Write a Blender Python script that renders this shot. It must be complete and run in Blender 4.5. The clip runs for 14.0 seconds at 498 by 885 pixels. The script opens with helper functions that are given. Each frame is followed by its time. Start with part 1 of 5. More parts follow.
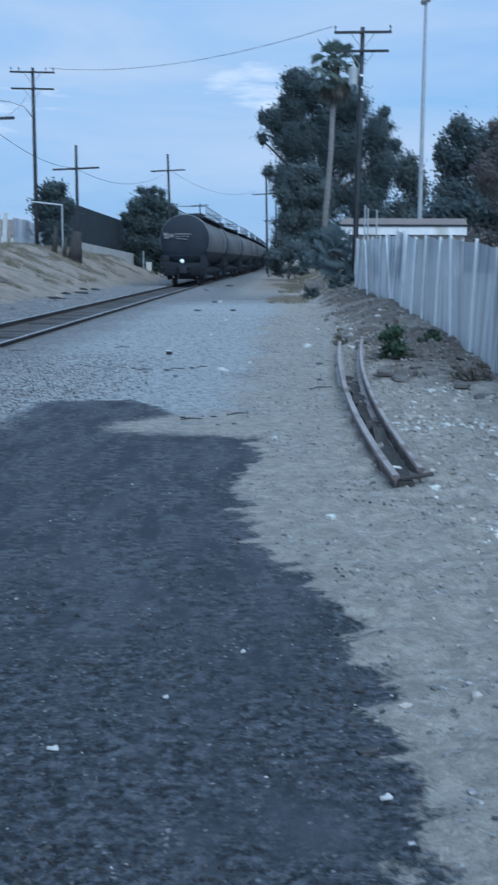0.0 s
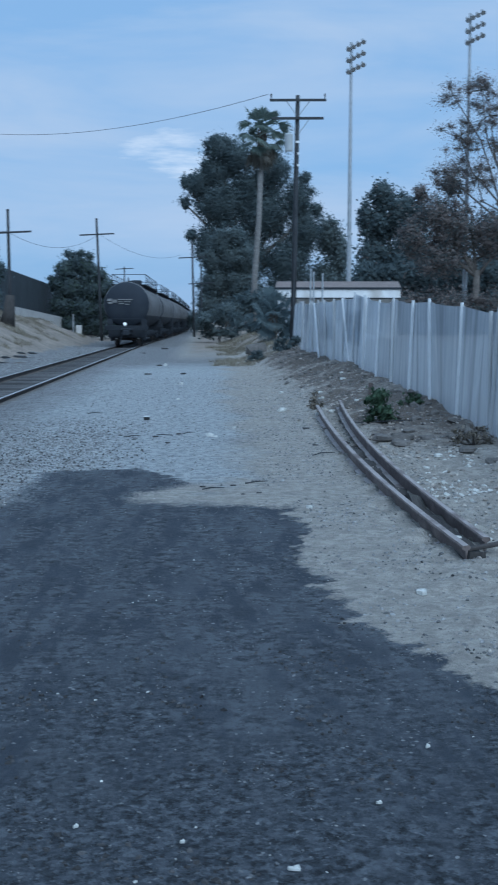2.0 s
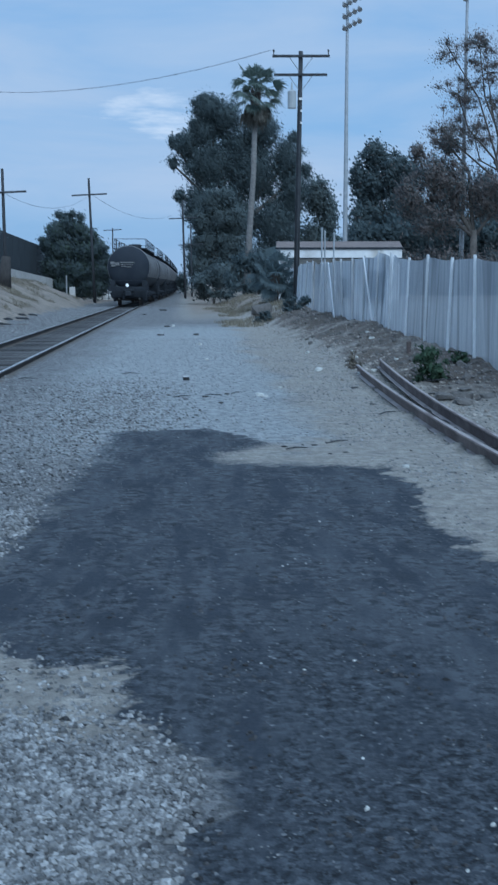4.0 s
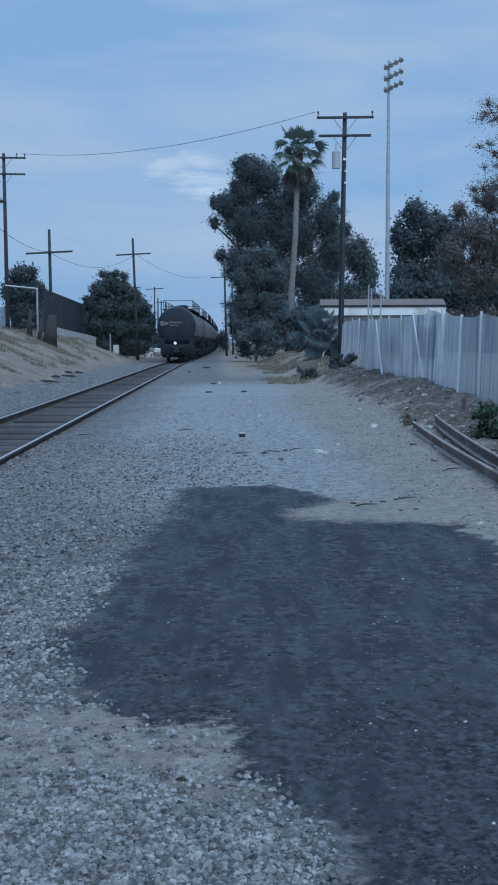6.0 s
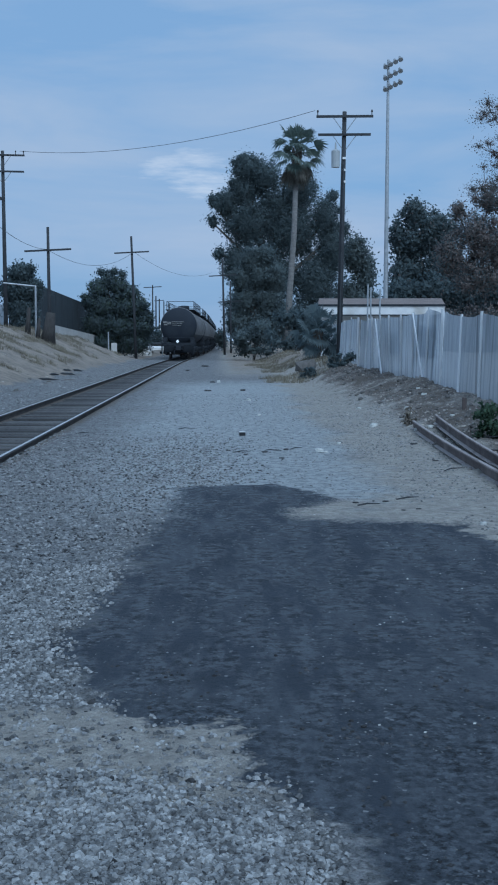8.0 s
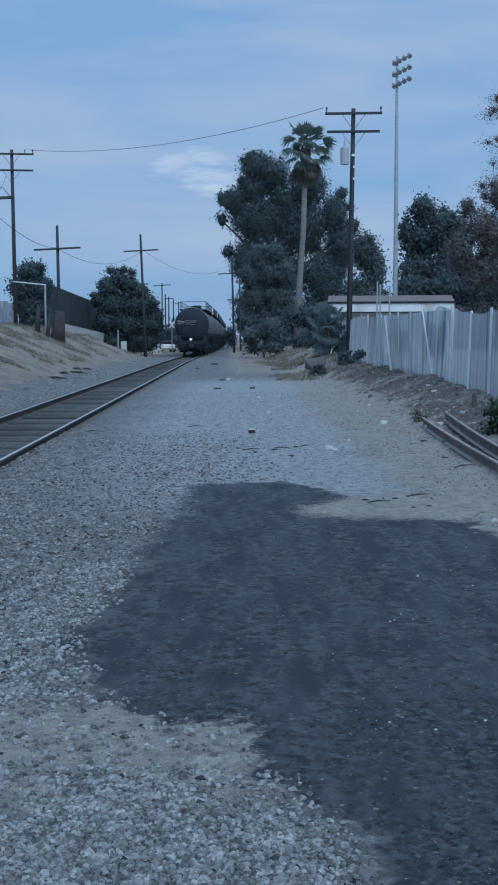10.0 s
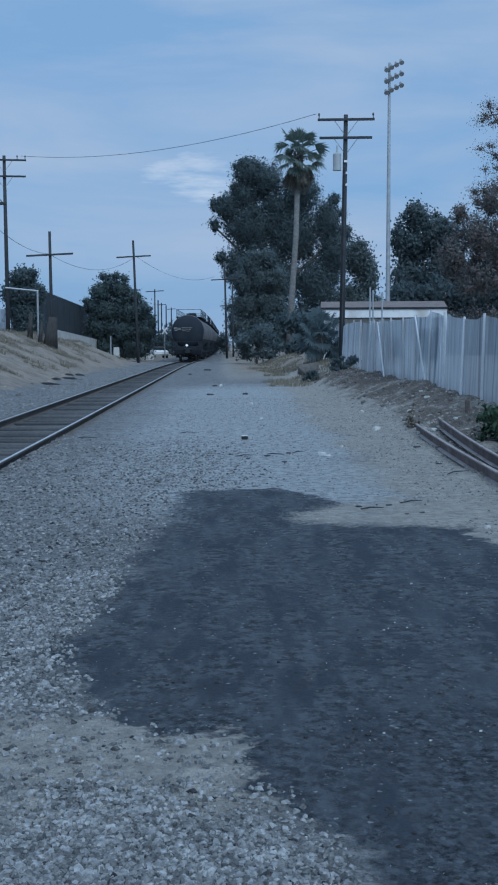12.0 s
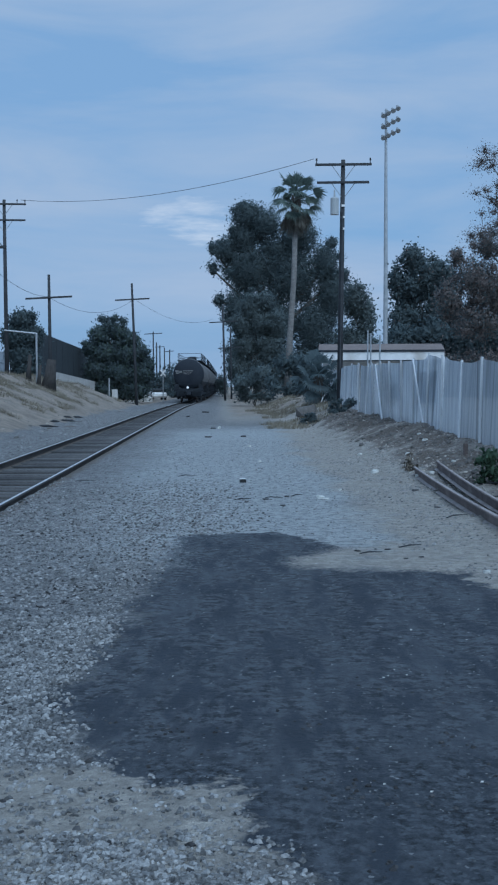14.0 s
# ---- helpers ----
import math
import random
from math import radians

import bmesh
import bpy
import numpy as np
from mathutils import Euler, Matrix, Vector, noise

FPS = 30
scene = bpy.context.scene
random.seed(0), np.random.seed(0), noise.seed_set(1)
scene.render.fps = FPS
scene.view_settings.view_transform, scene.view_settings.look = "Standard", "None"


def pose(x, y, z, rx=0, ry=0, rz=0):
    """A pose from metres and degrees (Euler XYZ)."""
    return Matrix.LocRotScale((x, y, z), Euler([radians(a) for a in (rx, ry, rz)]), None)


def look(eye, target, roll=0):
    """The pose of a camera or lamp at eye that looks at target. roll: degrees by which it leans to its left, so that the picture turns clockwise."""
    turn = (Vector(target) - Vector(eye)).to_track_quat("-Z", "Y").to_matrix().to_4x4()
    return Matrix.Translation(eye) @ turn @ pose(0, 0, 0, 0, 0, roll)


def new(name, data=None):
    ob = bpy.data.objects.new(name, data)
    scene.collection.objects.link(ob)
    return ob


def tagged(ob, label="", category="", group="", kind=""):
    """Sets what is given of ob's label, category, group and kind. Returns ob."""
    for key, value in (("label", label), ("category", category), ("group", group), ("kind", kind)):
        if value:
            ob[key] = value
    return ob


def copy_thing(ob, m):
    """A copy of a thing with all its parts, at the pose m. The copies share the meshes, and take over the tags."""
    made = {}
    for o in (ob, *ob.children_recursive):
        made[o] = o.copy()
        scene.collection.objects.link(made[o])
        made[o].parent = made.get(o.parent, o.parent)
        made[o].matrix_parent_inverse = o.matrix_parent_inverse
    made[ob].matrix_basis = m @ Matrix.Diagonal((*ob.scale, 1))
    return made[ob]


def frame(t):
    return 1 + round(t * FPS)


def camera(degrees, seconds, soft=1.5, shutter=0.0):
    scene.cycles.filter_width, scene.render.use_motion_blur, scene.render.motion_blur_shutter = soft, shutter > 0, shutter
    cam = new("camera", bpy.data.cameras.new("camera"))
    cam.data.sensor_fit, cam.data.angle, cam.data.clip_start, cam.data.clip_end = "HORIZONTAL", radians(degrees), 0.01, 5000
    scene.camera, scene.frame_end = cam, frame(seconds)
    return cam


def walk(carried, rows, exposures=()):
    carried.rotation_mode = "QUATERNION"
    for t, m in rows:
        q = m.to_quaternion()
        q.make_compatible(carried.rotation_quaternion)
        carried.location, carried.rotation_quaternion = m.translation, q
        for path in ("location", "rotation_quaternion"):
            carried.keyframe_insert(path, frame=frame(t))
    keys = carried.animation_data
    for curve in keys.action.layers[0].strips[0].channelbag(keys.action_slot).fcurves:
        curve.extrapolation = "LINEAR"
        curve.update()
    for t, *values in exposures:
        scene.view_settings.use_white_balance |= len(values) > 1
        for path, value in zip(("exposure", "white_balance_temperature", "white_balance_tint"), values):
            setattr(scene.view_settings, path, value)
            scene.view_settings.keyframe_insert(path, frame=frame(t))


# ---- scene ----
cam = camera(24.13, 14.0, soft=2.0, shutter=0.5)
PATH = [
    (0.0, (2.109, -0.751, 1.616), (1.557, 19.000, -1.482), 0.39),
    (0.5, (1.987, -0.717, 1.622), (0.523, 19.053, -1.028), 1.18),
    (1.0, (1.713, -0.668, 1.609), (-0.459, 19.061, -0.849), 1.04),
    (1.5, (1.453, -0.526, 1.648), (0.609, 19.342, -0.482), 0.27),
    (2.0, (1.082, -0.460, 1.647), (1.903, 19.417, -0.404), 0.14),
    (2.5, (0.778, -0.353, 1.604), (2.068, 19.463, -0.775), 0.20),
    (3.0, (0.483, -0.323, 1.591), (1.411, 19.445, -1.300), 0.03),
    (3.5, (0.253, -0.216, 1.581), (1.971, 19.453, -1.612), -0.14),
    (4.0, (0.131, -0.084, 1.572), (1.231, 19.704, -1.116), -0.03),
    (6.5, (-0.187, -0.033, 1.561), (0.245, 19.890, -0.144), -0.15),
    (7.0, (-0.198, -0.022, 1.564), (0.312, 19.896, -0.166), 0.14),
    (9.5, (-0.208, 0.009, 1.550), (0.198, 19.929, -0.190), -0.20),
    (10.0, (-0.202, 0.006, 1.555), (0.123, 19.925, -0.217), -0.15),
    (10.5, (-0.212, -0.018, 1.556), (0.115, 19.895, -0.281), 0.01),
    (11.0, (-0.173, -0.046, 1.555), (0.175, 19.867, -0.275), -0.28),
    (11.5, (-0.187, 0.061, 1.551), (0.233, 19.977, -0.232), -0.10),
    (12.0, (-0.198, 0.064, 1.556), (0.249, 19.989, -0.116), -0.18),
    (12.5, (-0.199, 0.036, 1.563), (0.228, 19.973, 0.041), -0.34),
    (13.0, (-0.199, 0.086, 1.563), (0.152, 20.033, 0.156), -0.44),
    (13.5, (-0.209, 0.071, 1.577), (0.105, 20.033, 0.383), -0.32),
    (14.0, (-0.201, 0.073, 1.578), (0.282, 20.044, 0.621), -0.17),
]
walk(cam, [(t, look(eye, target, roll)) for t, eye, target, roll in PATH],
     [(0, .46, 4760, -1), (1, .34, 4760, -2), (2.5, .31, 4740, -2), (3.5, .32, 4740, -2), (4.2, .25, 4740, -2), (6.5, .10, 4790, -1), (14, .06, 4790, -1)])

#  light 
SUN_TURN, SUN_HEIGHT = radians(160), radians(46)
world = bpy.data.worlds.new("dusk_sky")
scene.world = world
world.use_nodes = True
wn, wl = world.node_tree.nodes, world.node_tree.links
wn.clear()


def wnode(kind, **sets):
    n = wn.new(kind)
    for k, v in sets.items():
        n.inputs[k].default_value = v
    return n


sky = wn.new("ShaderNodeTexSky")
sky.sky_type, sky.sun_disc = "NISHITA", False
sky.sun_elevation, sky.sun_rotation = SUN_HEIGHT, SUN_TURN
sky.air_density, sky.dust_density, sky.ozone_density = 1.0, 2.5, 2.0
where = wn.new("ShaderNodeTexCoord")
sep = wn.new("ShaderNodeSeparateXYZ")
wl.new(where.outputs["Generated"], sep.inputs[0])
# thin stretched cloud sheets
stretch = wnode("ShaderNodeMapping", Scale=(1.4, 1.4, 8.0))
wl.new(where.outputs["Generated"], stretch.inputs[0])
veil = wnode("ShaderNodeTexNoise", Scale=2.2, Detail=6.0, Roughness=0.55, Distortion=0.4)
wl.new(stretch.outputs[0], veil.inputs["Vector"])
veil_ramp = wn.new("ShaderNodeValToRGB")
veil_ramp.color_ramp.elements[0].position, veil_ramp.color_ramp.elements[1].position = 0.36, 0.68
wl.new(veil.outputs["Fac"], veil_ramp.inputs[0])
cloud = wn.new("ShaderNodeMixRGB")
cloud.inputs[2].default_value = (5.45, 5.5, 6.05, 1)
wl.new(veil_ramp.outputs[0], cloud.inputs[0])
# even blue-grey cover under the clouds
cover = wn.new("ShaderNodeMixRGB")
cover.inputs[0].default_value = 0.85
cover.inputs[2].default_value = (3.78, 4.75, 6.12, 1)
wl.new(sky.outputs[0], cover.inputs[1])
wl.new(cover.outputs[0], cloud.inputs[1])
# one bright small cloud low over the line
spot = wnode("ShaderNodeMapping", Location=(0.016 * 17, 0, -0.139 * 58), Scale=(17, 0, 58))
wl.new(where.outputs["Generated"], spot.inputs[0])
length = wn.new("ShaderNodeVectorMath")
length.operation = "LENGTH"
wl.new(spot.outputs[0], length.inputs[0])
puff = wnode("ShaderNodeTexNoise", Scale=9.0, Detail=5.0, Roughness=0.6)
wl.new(stretch.outputs[0], puff.inputs["Vector"])
puff_sum = wn.new("ShaderNodeMath")
puff_sum.operation = "MULTIPLY_ADD"
wl.new(puff.outputs["Fac"], puff_sum.inputs[0])
puff_sum.inputs[1].default_value = 3.0
spot_b = wnode("ShaderNodeMapping", Location=(0.2907 * 9, 0, -0.1189 * 42), Scale=(9, 0, 42))
wl.new(where.outputs["Generated"], spot_b.inputs[0])
length_b = wn.new("ShaderNodeVectorMath")
length_b.operation = "LENGTH"
wl.new(spot_b.outputs[0], length_b.inputs[0])
nearer = wn.new("ShaderNodeMath")
nearer.operation = "MINIMUM"
wl.new(length.outputs["Value"], nearer.inputs[0])
wl.new(length_b.outputs["Value"], nearer.inputs[1])
wl.new(nearer.outputs[0], puff_sum.inputs[2])
puff_ramp = wn.new("ShaderNodeMapRange")
puff_ramp.inputs[1].default_value, puff_ramp.inputs[2].default_value = 2.3, 1.3
wl.new(puff_sum.outputs[0], puff_ramp.inputs[0])
front = wn.new("ShaderNodeMath")
front.operation = "GREATER_THAN"
front.inputs[1].default_value = 0.3
wl.new(sep.outputs[1], front.inputs[0])
only = wn.new("ShaderNodeMath")
only.operation = "MULTIPLY"
wl.new(puff_ramp.outputs[0], only.inputs[0])
wl.new(front.outputs[0], only.inputs[1])
bright = wn.new("ShaderNodeMixRGB")
bright.inputs[2].default_value = (9.6, 8.3, 7.6, 1)
wl.new(only.outputs[0], bright.inputs[0])
wl.new(cloud.outputs[0], bright.inputs[1])
sky_out = wnode("ShaderNodeBackground", Strength=0.081)
wl.new(bright.outputs[0], sky_out.inputs[0])
wl.new(sky_out.outputs[0], wn.new("ShaderNodeOutputWorld").inputs[0])

sun = new("sun", bpy.data.lights.new("sun", "SUN"))
sun.data.energy, sun.data.angle, sun.data.color = 1.5, radians(45), (1.0, 0.95, 0.9)
sun.matrix_world = look((math.sin(SUN_TURN) * math.cos(SUN_HEIGHT) * 50, math.cos(SUN_TURN) * math.cos(SUN_HEIGHT) * 50, math.sin(SUN_HEIGHT) * 50), (0, 0, 0))


#  materials 
def mat(name, a, b, scale=6.0, rough=0.8, metal=0.0, bump=0.2, fine=60.0, stain=None, stain_scale=0.8, island=0.0, piece=0.0, glow=0.0, through_light=0.0, stretch=None):
    """Two noises (grain and patches) between colours a and b, with an optional third stain colour."""
    m = bpy.data.materials.new(name)
    m.use_nodes = True
    n, l = m.node_tree.nodes, m.node_tree.links
    p = n["Principled BSDF"]
    tc = n.new("ShaderNodeTexCoord")
    where_on = tc.outputs["Object"]
    if stretch:
        pull = n.new("ShaderNodeMapping")
        pull.inputs["Scale"].default_value = stretch
        l.new(where_on, pull.inputs[0])
        where_on = pull.outputs[0]
    big, small = n.new("ShaderNodeTexNoise"), n.new("ShaderNodeTexNoise")
    for tex, s in ((big, scale), (small, fine)):
        tex.inputs["Scale"].default_value, tex.inputs["Detail"].default_value = s, 5
        l.new(where_on, tex.inputs["Vector"])
    both = n.new("ShaderNodeMath")
    both.operation = "MULTIPLY_ADD"
    both.inputs[1].default_value = 0.5
    half = n.new("ShaderNodeMath")
    half.operation = "MULTIPLY"
    half.inputs[1].default_value = 0.5
    l.new(big.outputs["Fac"], half.inputs[0])
    l.new(small.outputs["Fac"], both.inputs[0])
    l.new(half.outputs[0], both.inputs[2])
    ramp = n.new("ShaderNodeValToRGB")
    ramp.color_ramp.elements[0].position, ramp.color_ramp.elements[1].position = 0.36, 0.64
    ramp.color_ramp.elements[0].color, ramp.color_ramp.elements[1].color = (*a, 1), (*b, 1)
    l.new(both.outputs[0], ramp.inputs[0])
    out = ramp.outputs[0]
    if stain:
        st = n.new("ShaderNodeTexNoise")
        st.inputs["Scale"].default_value, st.inputs["Detail"].default_value = stain_scale, 6
        l.new(where_on, st.inputs["Vector"])
        sr = n.new("ShaderNodeValToRGB")
        sr.color_ramp.elements[0].position, sr.color_ramp.elements[1].position = 0.5, 0.68
        l.new(st.outputs["Fac"], sr.inputs[0])
        mx = n.new("ShaderNodeMixRGB")
        mx.inputs[2].default_value = (*stain, 1)
        l.new(sr.outputs[0], mx.inputs[0])
        l.new(out, mx.inputs[1])
        out = mx.outputs[0]
    for amount, kind, sock in ((island, "ShaderNodeNewGeometry", "Random Per Island"), (piece, "ShaderNodeObjectInfo", "Random")):
        if amount:
            g = n.new(kind)
            hsv = n.new("ShaderNodeHueSaturation")
            mr = n.new("ShaderNodeMapRange")
            mr.inputs[3].default_value, mr.inputs[4].default_value = 1 - amount, 1 + amount
            l.new(g.outputs[sock], mr.inputs[0])
            l.new(mr.outputs[0], hsv.inputs["Value"])
            l.new(out, hsv.inputs["Color"])
            out = hsv.outputs[0]
    l.new(out, p.inputs["Base Color"])
    p.inputs["Roughness"].default_value, p.inputs["Metallic"].default_value = rough, metal
    if through_light:
        tr = n.new("ShaderNodeBsdfTranslucent")
        l.new(out, tr.inputs[0])
        ms = n.new("ShaderNodeMixShader")
        ms.inputs[0].default_value = through_light
        l.new(p.outputs[0], ms.inputs[1])
        l.new(tr.outputs[0], ms.inputs[2])
        l.new(ms.outputs[0], n["Material Output"].inputs[0])
    if glow:
        l.new(out, p.inputs["Emission Color"])
        p.inputs["Emission Strength"].default_value = glow
    if bump:
        bp = n.new("ShaderNodeBump")
        bp.inputs["Strength"].default_value, bp.inputs["Distance"].default_value = bump, 0.02
        l.new(small.outputs["Fac"], bp.inputs["Height"])
        l.new(bp.outputs[0], p.inputs["Normal"])
    return m


STEEL_BRIGHT = mat("worn_rail_steel", (.62, .61, .60), (.82, .81, .79), 3, .42, 1.0, .05)
RUST = mat("rusty_steel", (.032, .030, .031), (.07, .064, .062), 5, .85, .1, .4, stain=(.085, .075, .07))
LOOSE_RUST = mat("brown_rusty_steel", (.085, .068, .064), (.17, .14, .13), 5, .8, .1, .4, stain=(.22, .185, .17), stain_scale=3)
PALE_RUST = mat("pale_rusty_steel", (.29, .26, .25), (.43, .39, .37), 4, .6, .2, .3, stain=(.15, .12, .11), stain_scale=2.5)
TIE = mat("weathered_tie_wood", (.040, .040, .043), (.125, .123, .123), 4, .9, 0, .6, piece=.45, stretch=(.3, 3, 1))
TANK_BLACK = mat("black_tank_surface", (.011, .016, .026), (.023, .030, .043), .8, .8, 0, .05, stain=(.03, .036, .044), stain_scale=.4)
TANK_GREY = mat("dusty_grey_tank_surface", (.12, .12, .125), (.225, .225, .225), .7, .75, 0, .06, stain=(.06, .058, .056), stain_scale=.6)
UNDER = mat("grimy_underframe", (.013, .017, .024), (.030, .036, .046), 3, .85, 0, .3)
OLD_BOARD = mat("weathered_grey_board", (.20, .19, .18), (.36, .35, .34), 2, .9, 0, .4, fine=20, piece=.4)
WHITE = mat("white_paint", (.7, .7, .7), (.82, .82, .81), 3, .55, 0, .05, stain=(.5, .48, .45))
FADED = mat("faded_white_paint", (.07, .07, .07), (.3, .3, .3), 9, .7, 0, 0, fine=30)
REFLECT = mat("white_marker", (.8, .8, .78), (.85, .85, .85), 3, .4, 0, 0, glow=.35)
POLE_WOOD = mat("creosote_pole_wood", (.026, .029, .034), (.062, .066, .073), 2, .9, 0, .5, fine=25)
GALV = mat("galvanised_steel", (.34, .36, .38), (.50, .52, .54), 4, .5, .6, .05)
CABLE = mat("black_cable", (.03, .03, .03), (.05, .05, .05), 3, .6, 0, 0)
# upright colour streaks stand in for light and shade on the pleats
FABRIC = mat("grey_fence_screen", (.46, .50, .55), (.76, .80, .85), 2.6, .8, 0, .15, fine=26, stain=(.32, .35, .39), stain_scale=1.6, piece=.18, through_light=.25, stretch=(1, 2.2, .08))
# the screen is a fine net: part of the light goes straight through
FABRIC.node_tree.nodes["Principled BSDF"].inputs["Alpha"].default_value = .44
SLAT = mat("pale_fence_slat", (.62, .64, .66), (.74, .75, .76), 3, .6, 0, .05, piece=.2)
DARK_SCREEN = mat("dark_green_windscreen", (.018, .026, .032), (.04, .05, .058), .6, .85, 0, .1)
CONCRETE = mat("pale_block_wall", (.45, .44, .42), (.6, .59, .56), 1.5, .85, 0, .2)
BARK = mat("grey_brown_bark", (.075, .068, .062), (.16, .145, .13), 2, .9, 0, .6, fine=14)
PALM_BARK = mat("pale_palm_trunk", (.13, .126, .12), (.27, .262, .25), 2.5, .9, 0, .6, fine=9, stretch=(1, 1, 2.5))
# grey and dark greens are lifted and blued to put haze into the colour
LEAF_EUC = mat("grey_green_leaves", (.145, .182, .192), (.195, .232, .232), .35, .8, 0, 0, fine=3, island=.16, through_light=.5)
LEAF_DARK = mat("dark_green_leaves", (.115, .152, .166), (.155, .192, .198), .4, .8, 0, 0, fine=3, island=.18, through_light=.5)
LEAF_BROWN = mat("autumn_brown_leaves", (.185, .165, .158), (.28, .245, .23), .4, .8, 0, 0, fine=3, island=.28, through_light=.5)
LEAF_GREEN = mat("fresh_green_leaves", (.055, .095, .06), (.10, .155, .09), 1, .7, 0, 0, fine=8, island=.35, through_light=.4)
FROND = mat("palm_frond_green", (.10, .135, .125), (.165, .205, .175), 1, .6, 0, 0, fine=6, island=.3, through_light=.4)
FROND_DEAD = mat("dead_palm_frond", (.13, .125, .11), (.20, .19, .16), 1, .85, 0, 0, fine=6, island=.3, through_light=.4)
STONE = mat("pale_ballast_stone", (.105, .108, .112), (.335, .337, .335), 9, .9, 0, .4, island=.52)
GRIT = mat("dark_asphalt_grit", (.025, .025, .027), (.075, .075, .078), 9, .85, 0, .3, island=.6)
ROCK_WHITE = mat("white_broken_rock", (.40, .41, .39), (.70, .70, .67), 14, .85, 0, .5)
RUBBLE = mat("brown_rubble", (.25, .225, .20), (.44, .41, .37), 8, .95, 0, .6, island=.4)
DARK_ROCK = mat("dark_broken_concrete", (.09, .085, .08), (.19, .18, .17), 5, .95, 0, .5)
ROOF = mat("brown_grey_roof", (.16, .13, .12), (.25, .21, .19), 2, .85, 0, .2)
SIDING = mat("white_siding", (.66, .66, .65), (.78, .78, .77), 2, .6, 0, .05)
TRANSFORMER = mat("grey_transformer_paint", (.36, .38, .39), (.46, .48, .49), 3, .5, 0, .05)
GLASS_DARK = mat("dark_window", (.02, .022, .025), (.04, .042, .045), 3, .15, 0, 0)
DRY_GRASS = mat("dry_grass", (.15, .135, .10), (.26, .235, .18), 2, .95, 0, 0, island=.3)
SIGN_RED = mat("red_paint", (.45, .05, .04), (.55, .08, .06), 3, .5, 0, 0)
POST_GREY = mat("pale_grey_post", (.52, .54, .56), (.66, .68, .70), 3, .6, .1, .05, piece=.3)
LEAF_OLIVE = mat("olive_green_leaves", (.085, .125, .095), (.14, .185, .135), 1, .75, 0, 0, fine=6, island=.25, through_light=.45)
CLAY = mat("pale_tan_clay", (.20, .18, .14), (.36, .33, .26), 20, .8, 0, .3)
DRY_WEED = mat("dry_brown_weed", (.14, .125, .10), (.22, .20, .165), 2, .95, 0, 0, island=.3)
BLACK_PLASTIC = mat("black_plastic", (.008, .009, .010), (.018, .019, .021), 4, .5, 0, .05)
# for the timber stumps, and for the dark strip in the rails' shaded gap
DARK_TIMBER_AND_GAP = mat("dark_timber_and_gap_shade", (.025, .024, .024), (.075, .07, .066), 3, .9, 0, .6, fine=25, stretch=(3, .4, 1))
LAMP_BODY = mat("grey_lamp_housing", (.26, .27, .28), (.40, .41, .42), 4, .45, .3, .05)


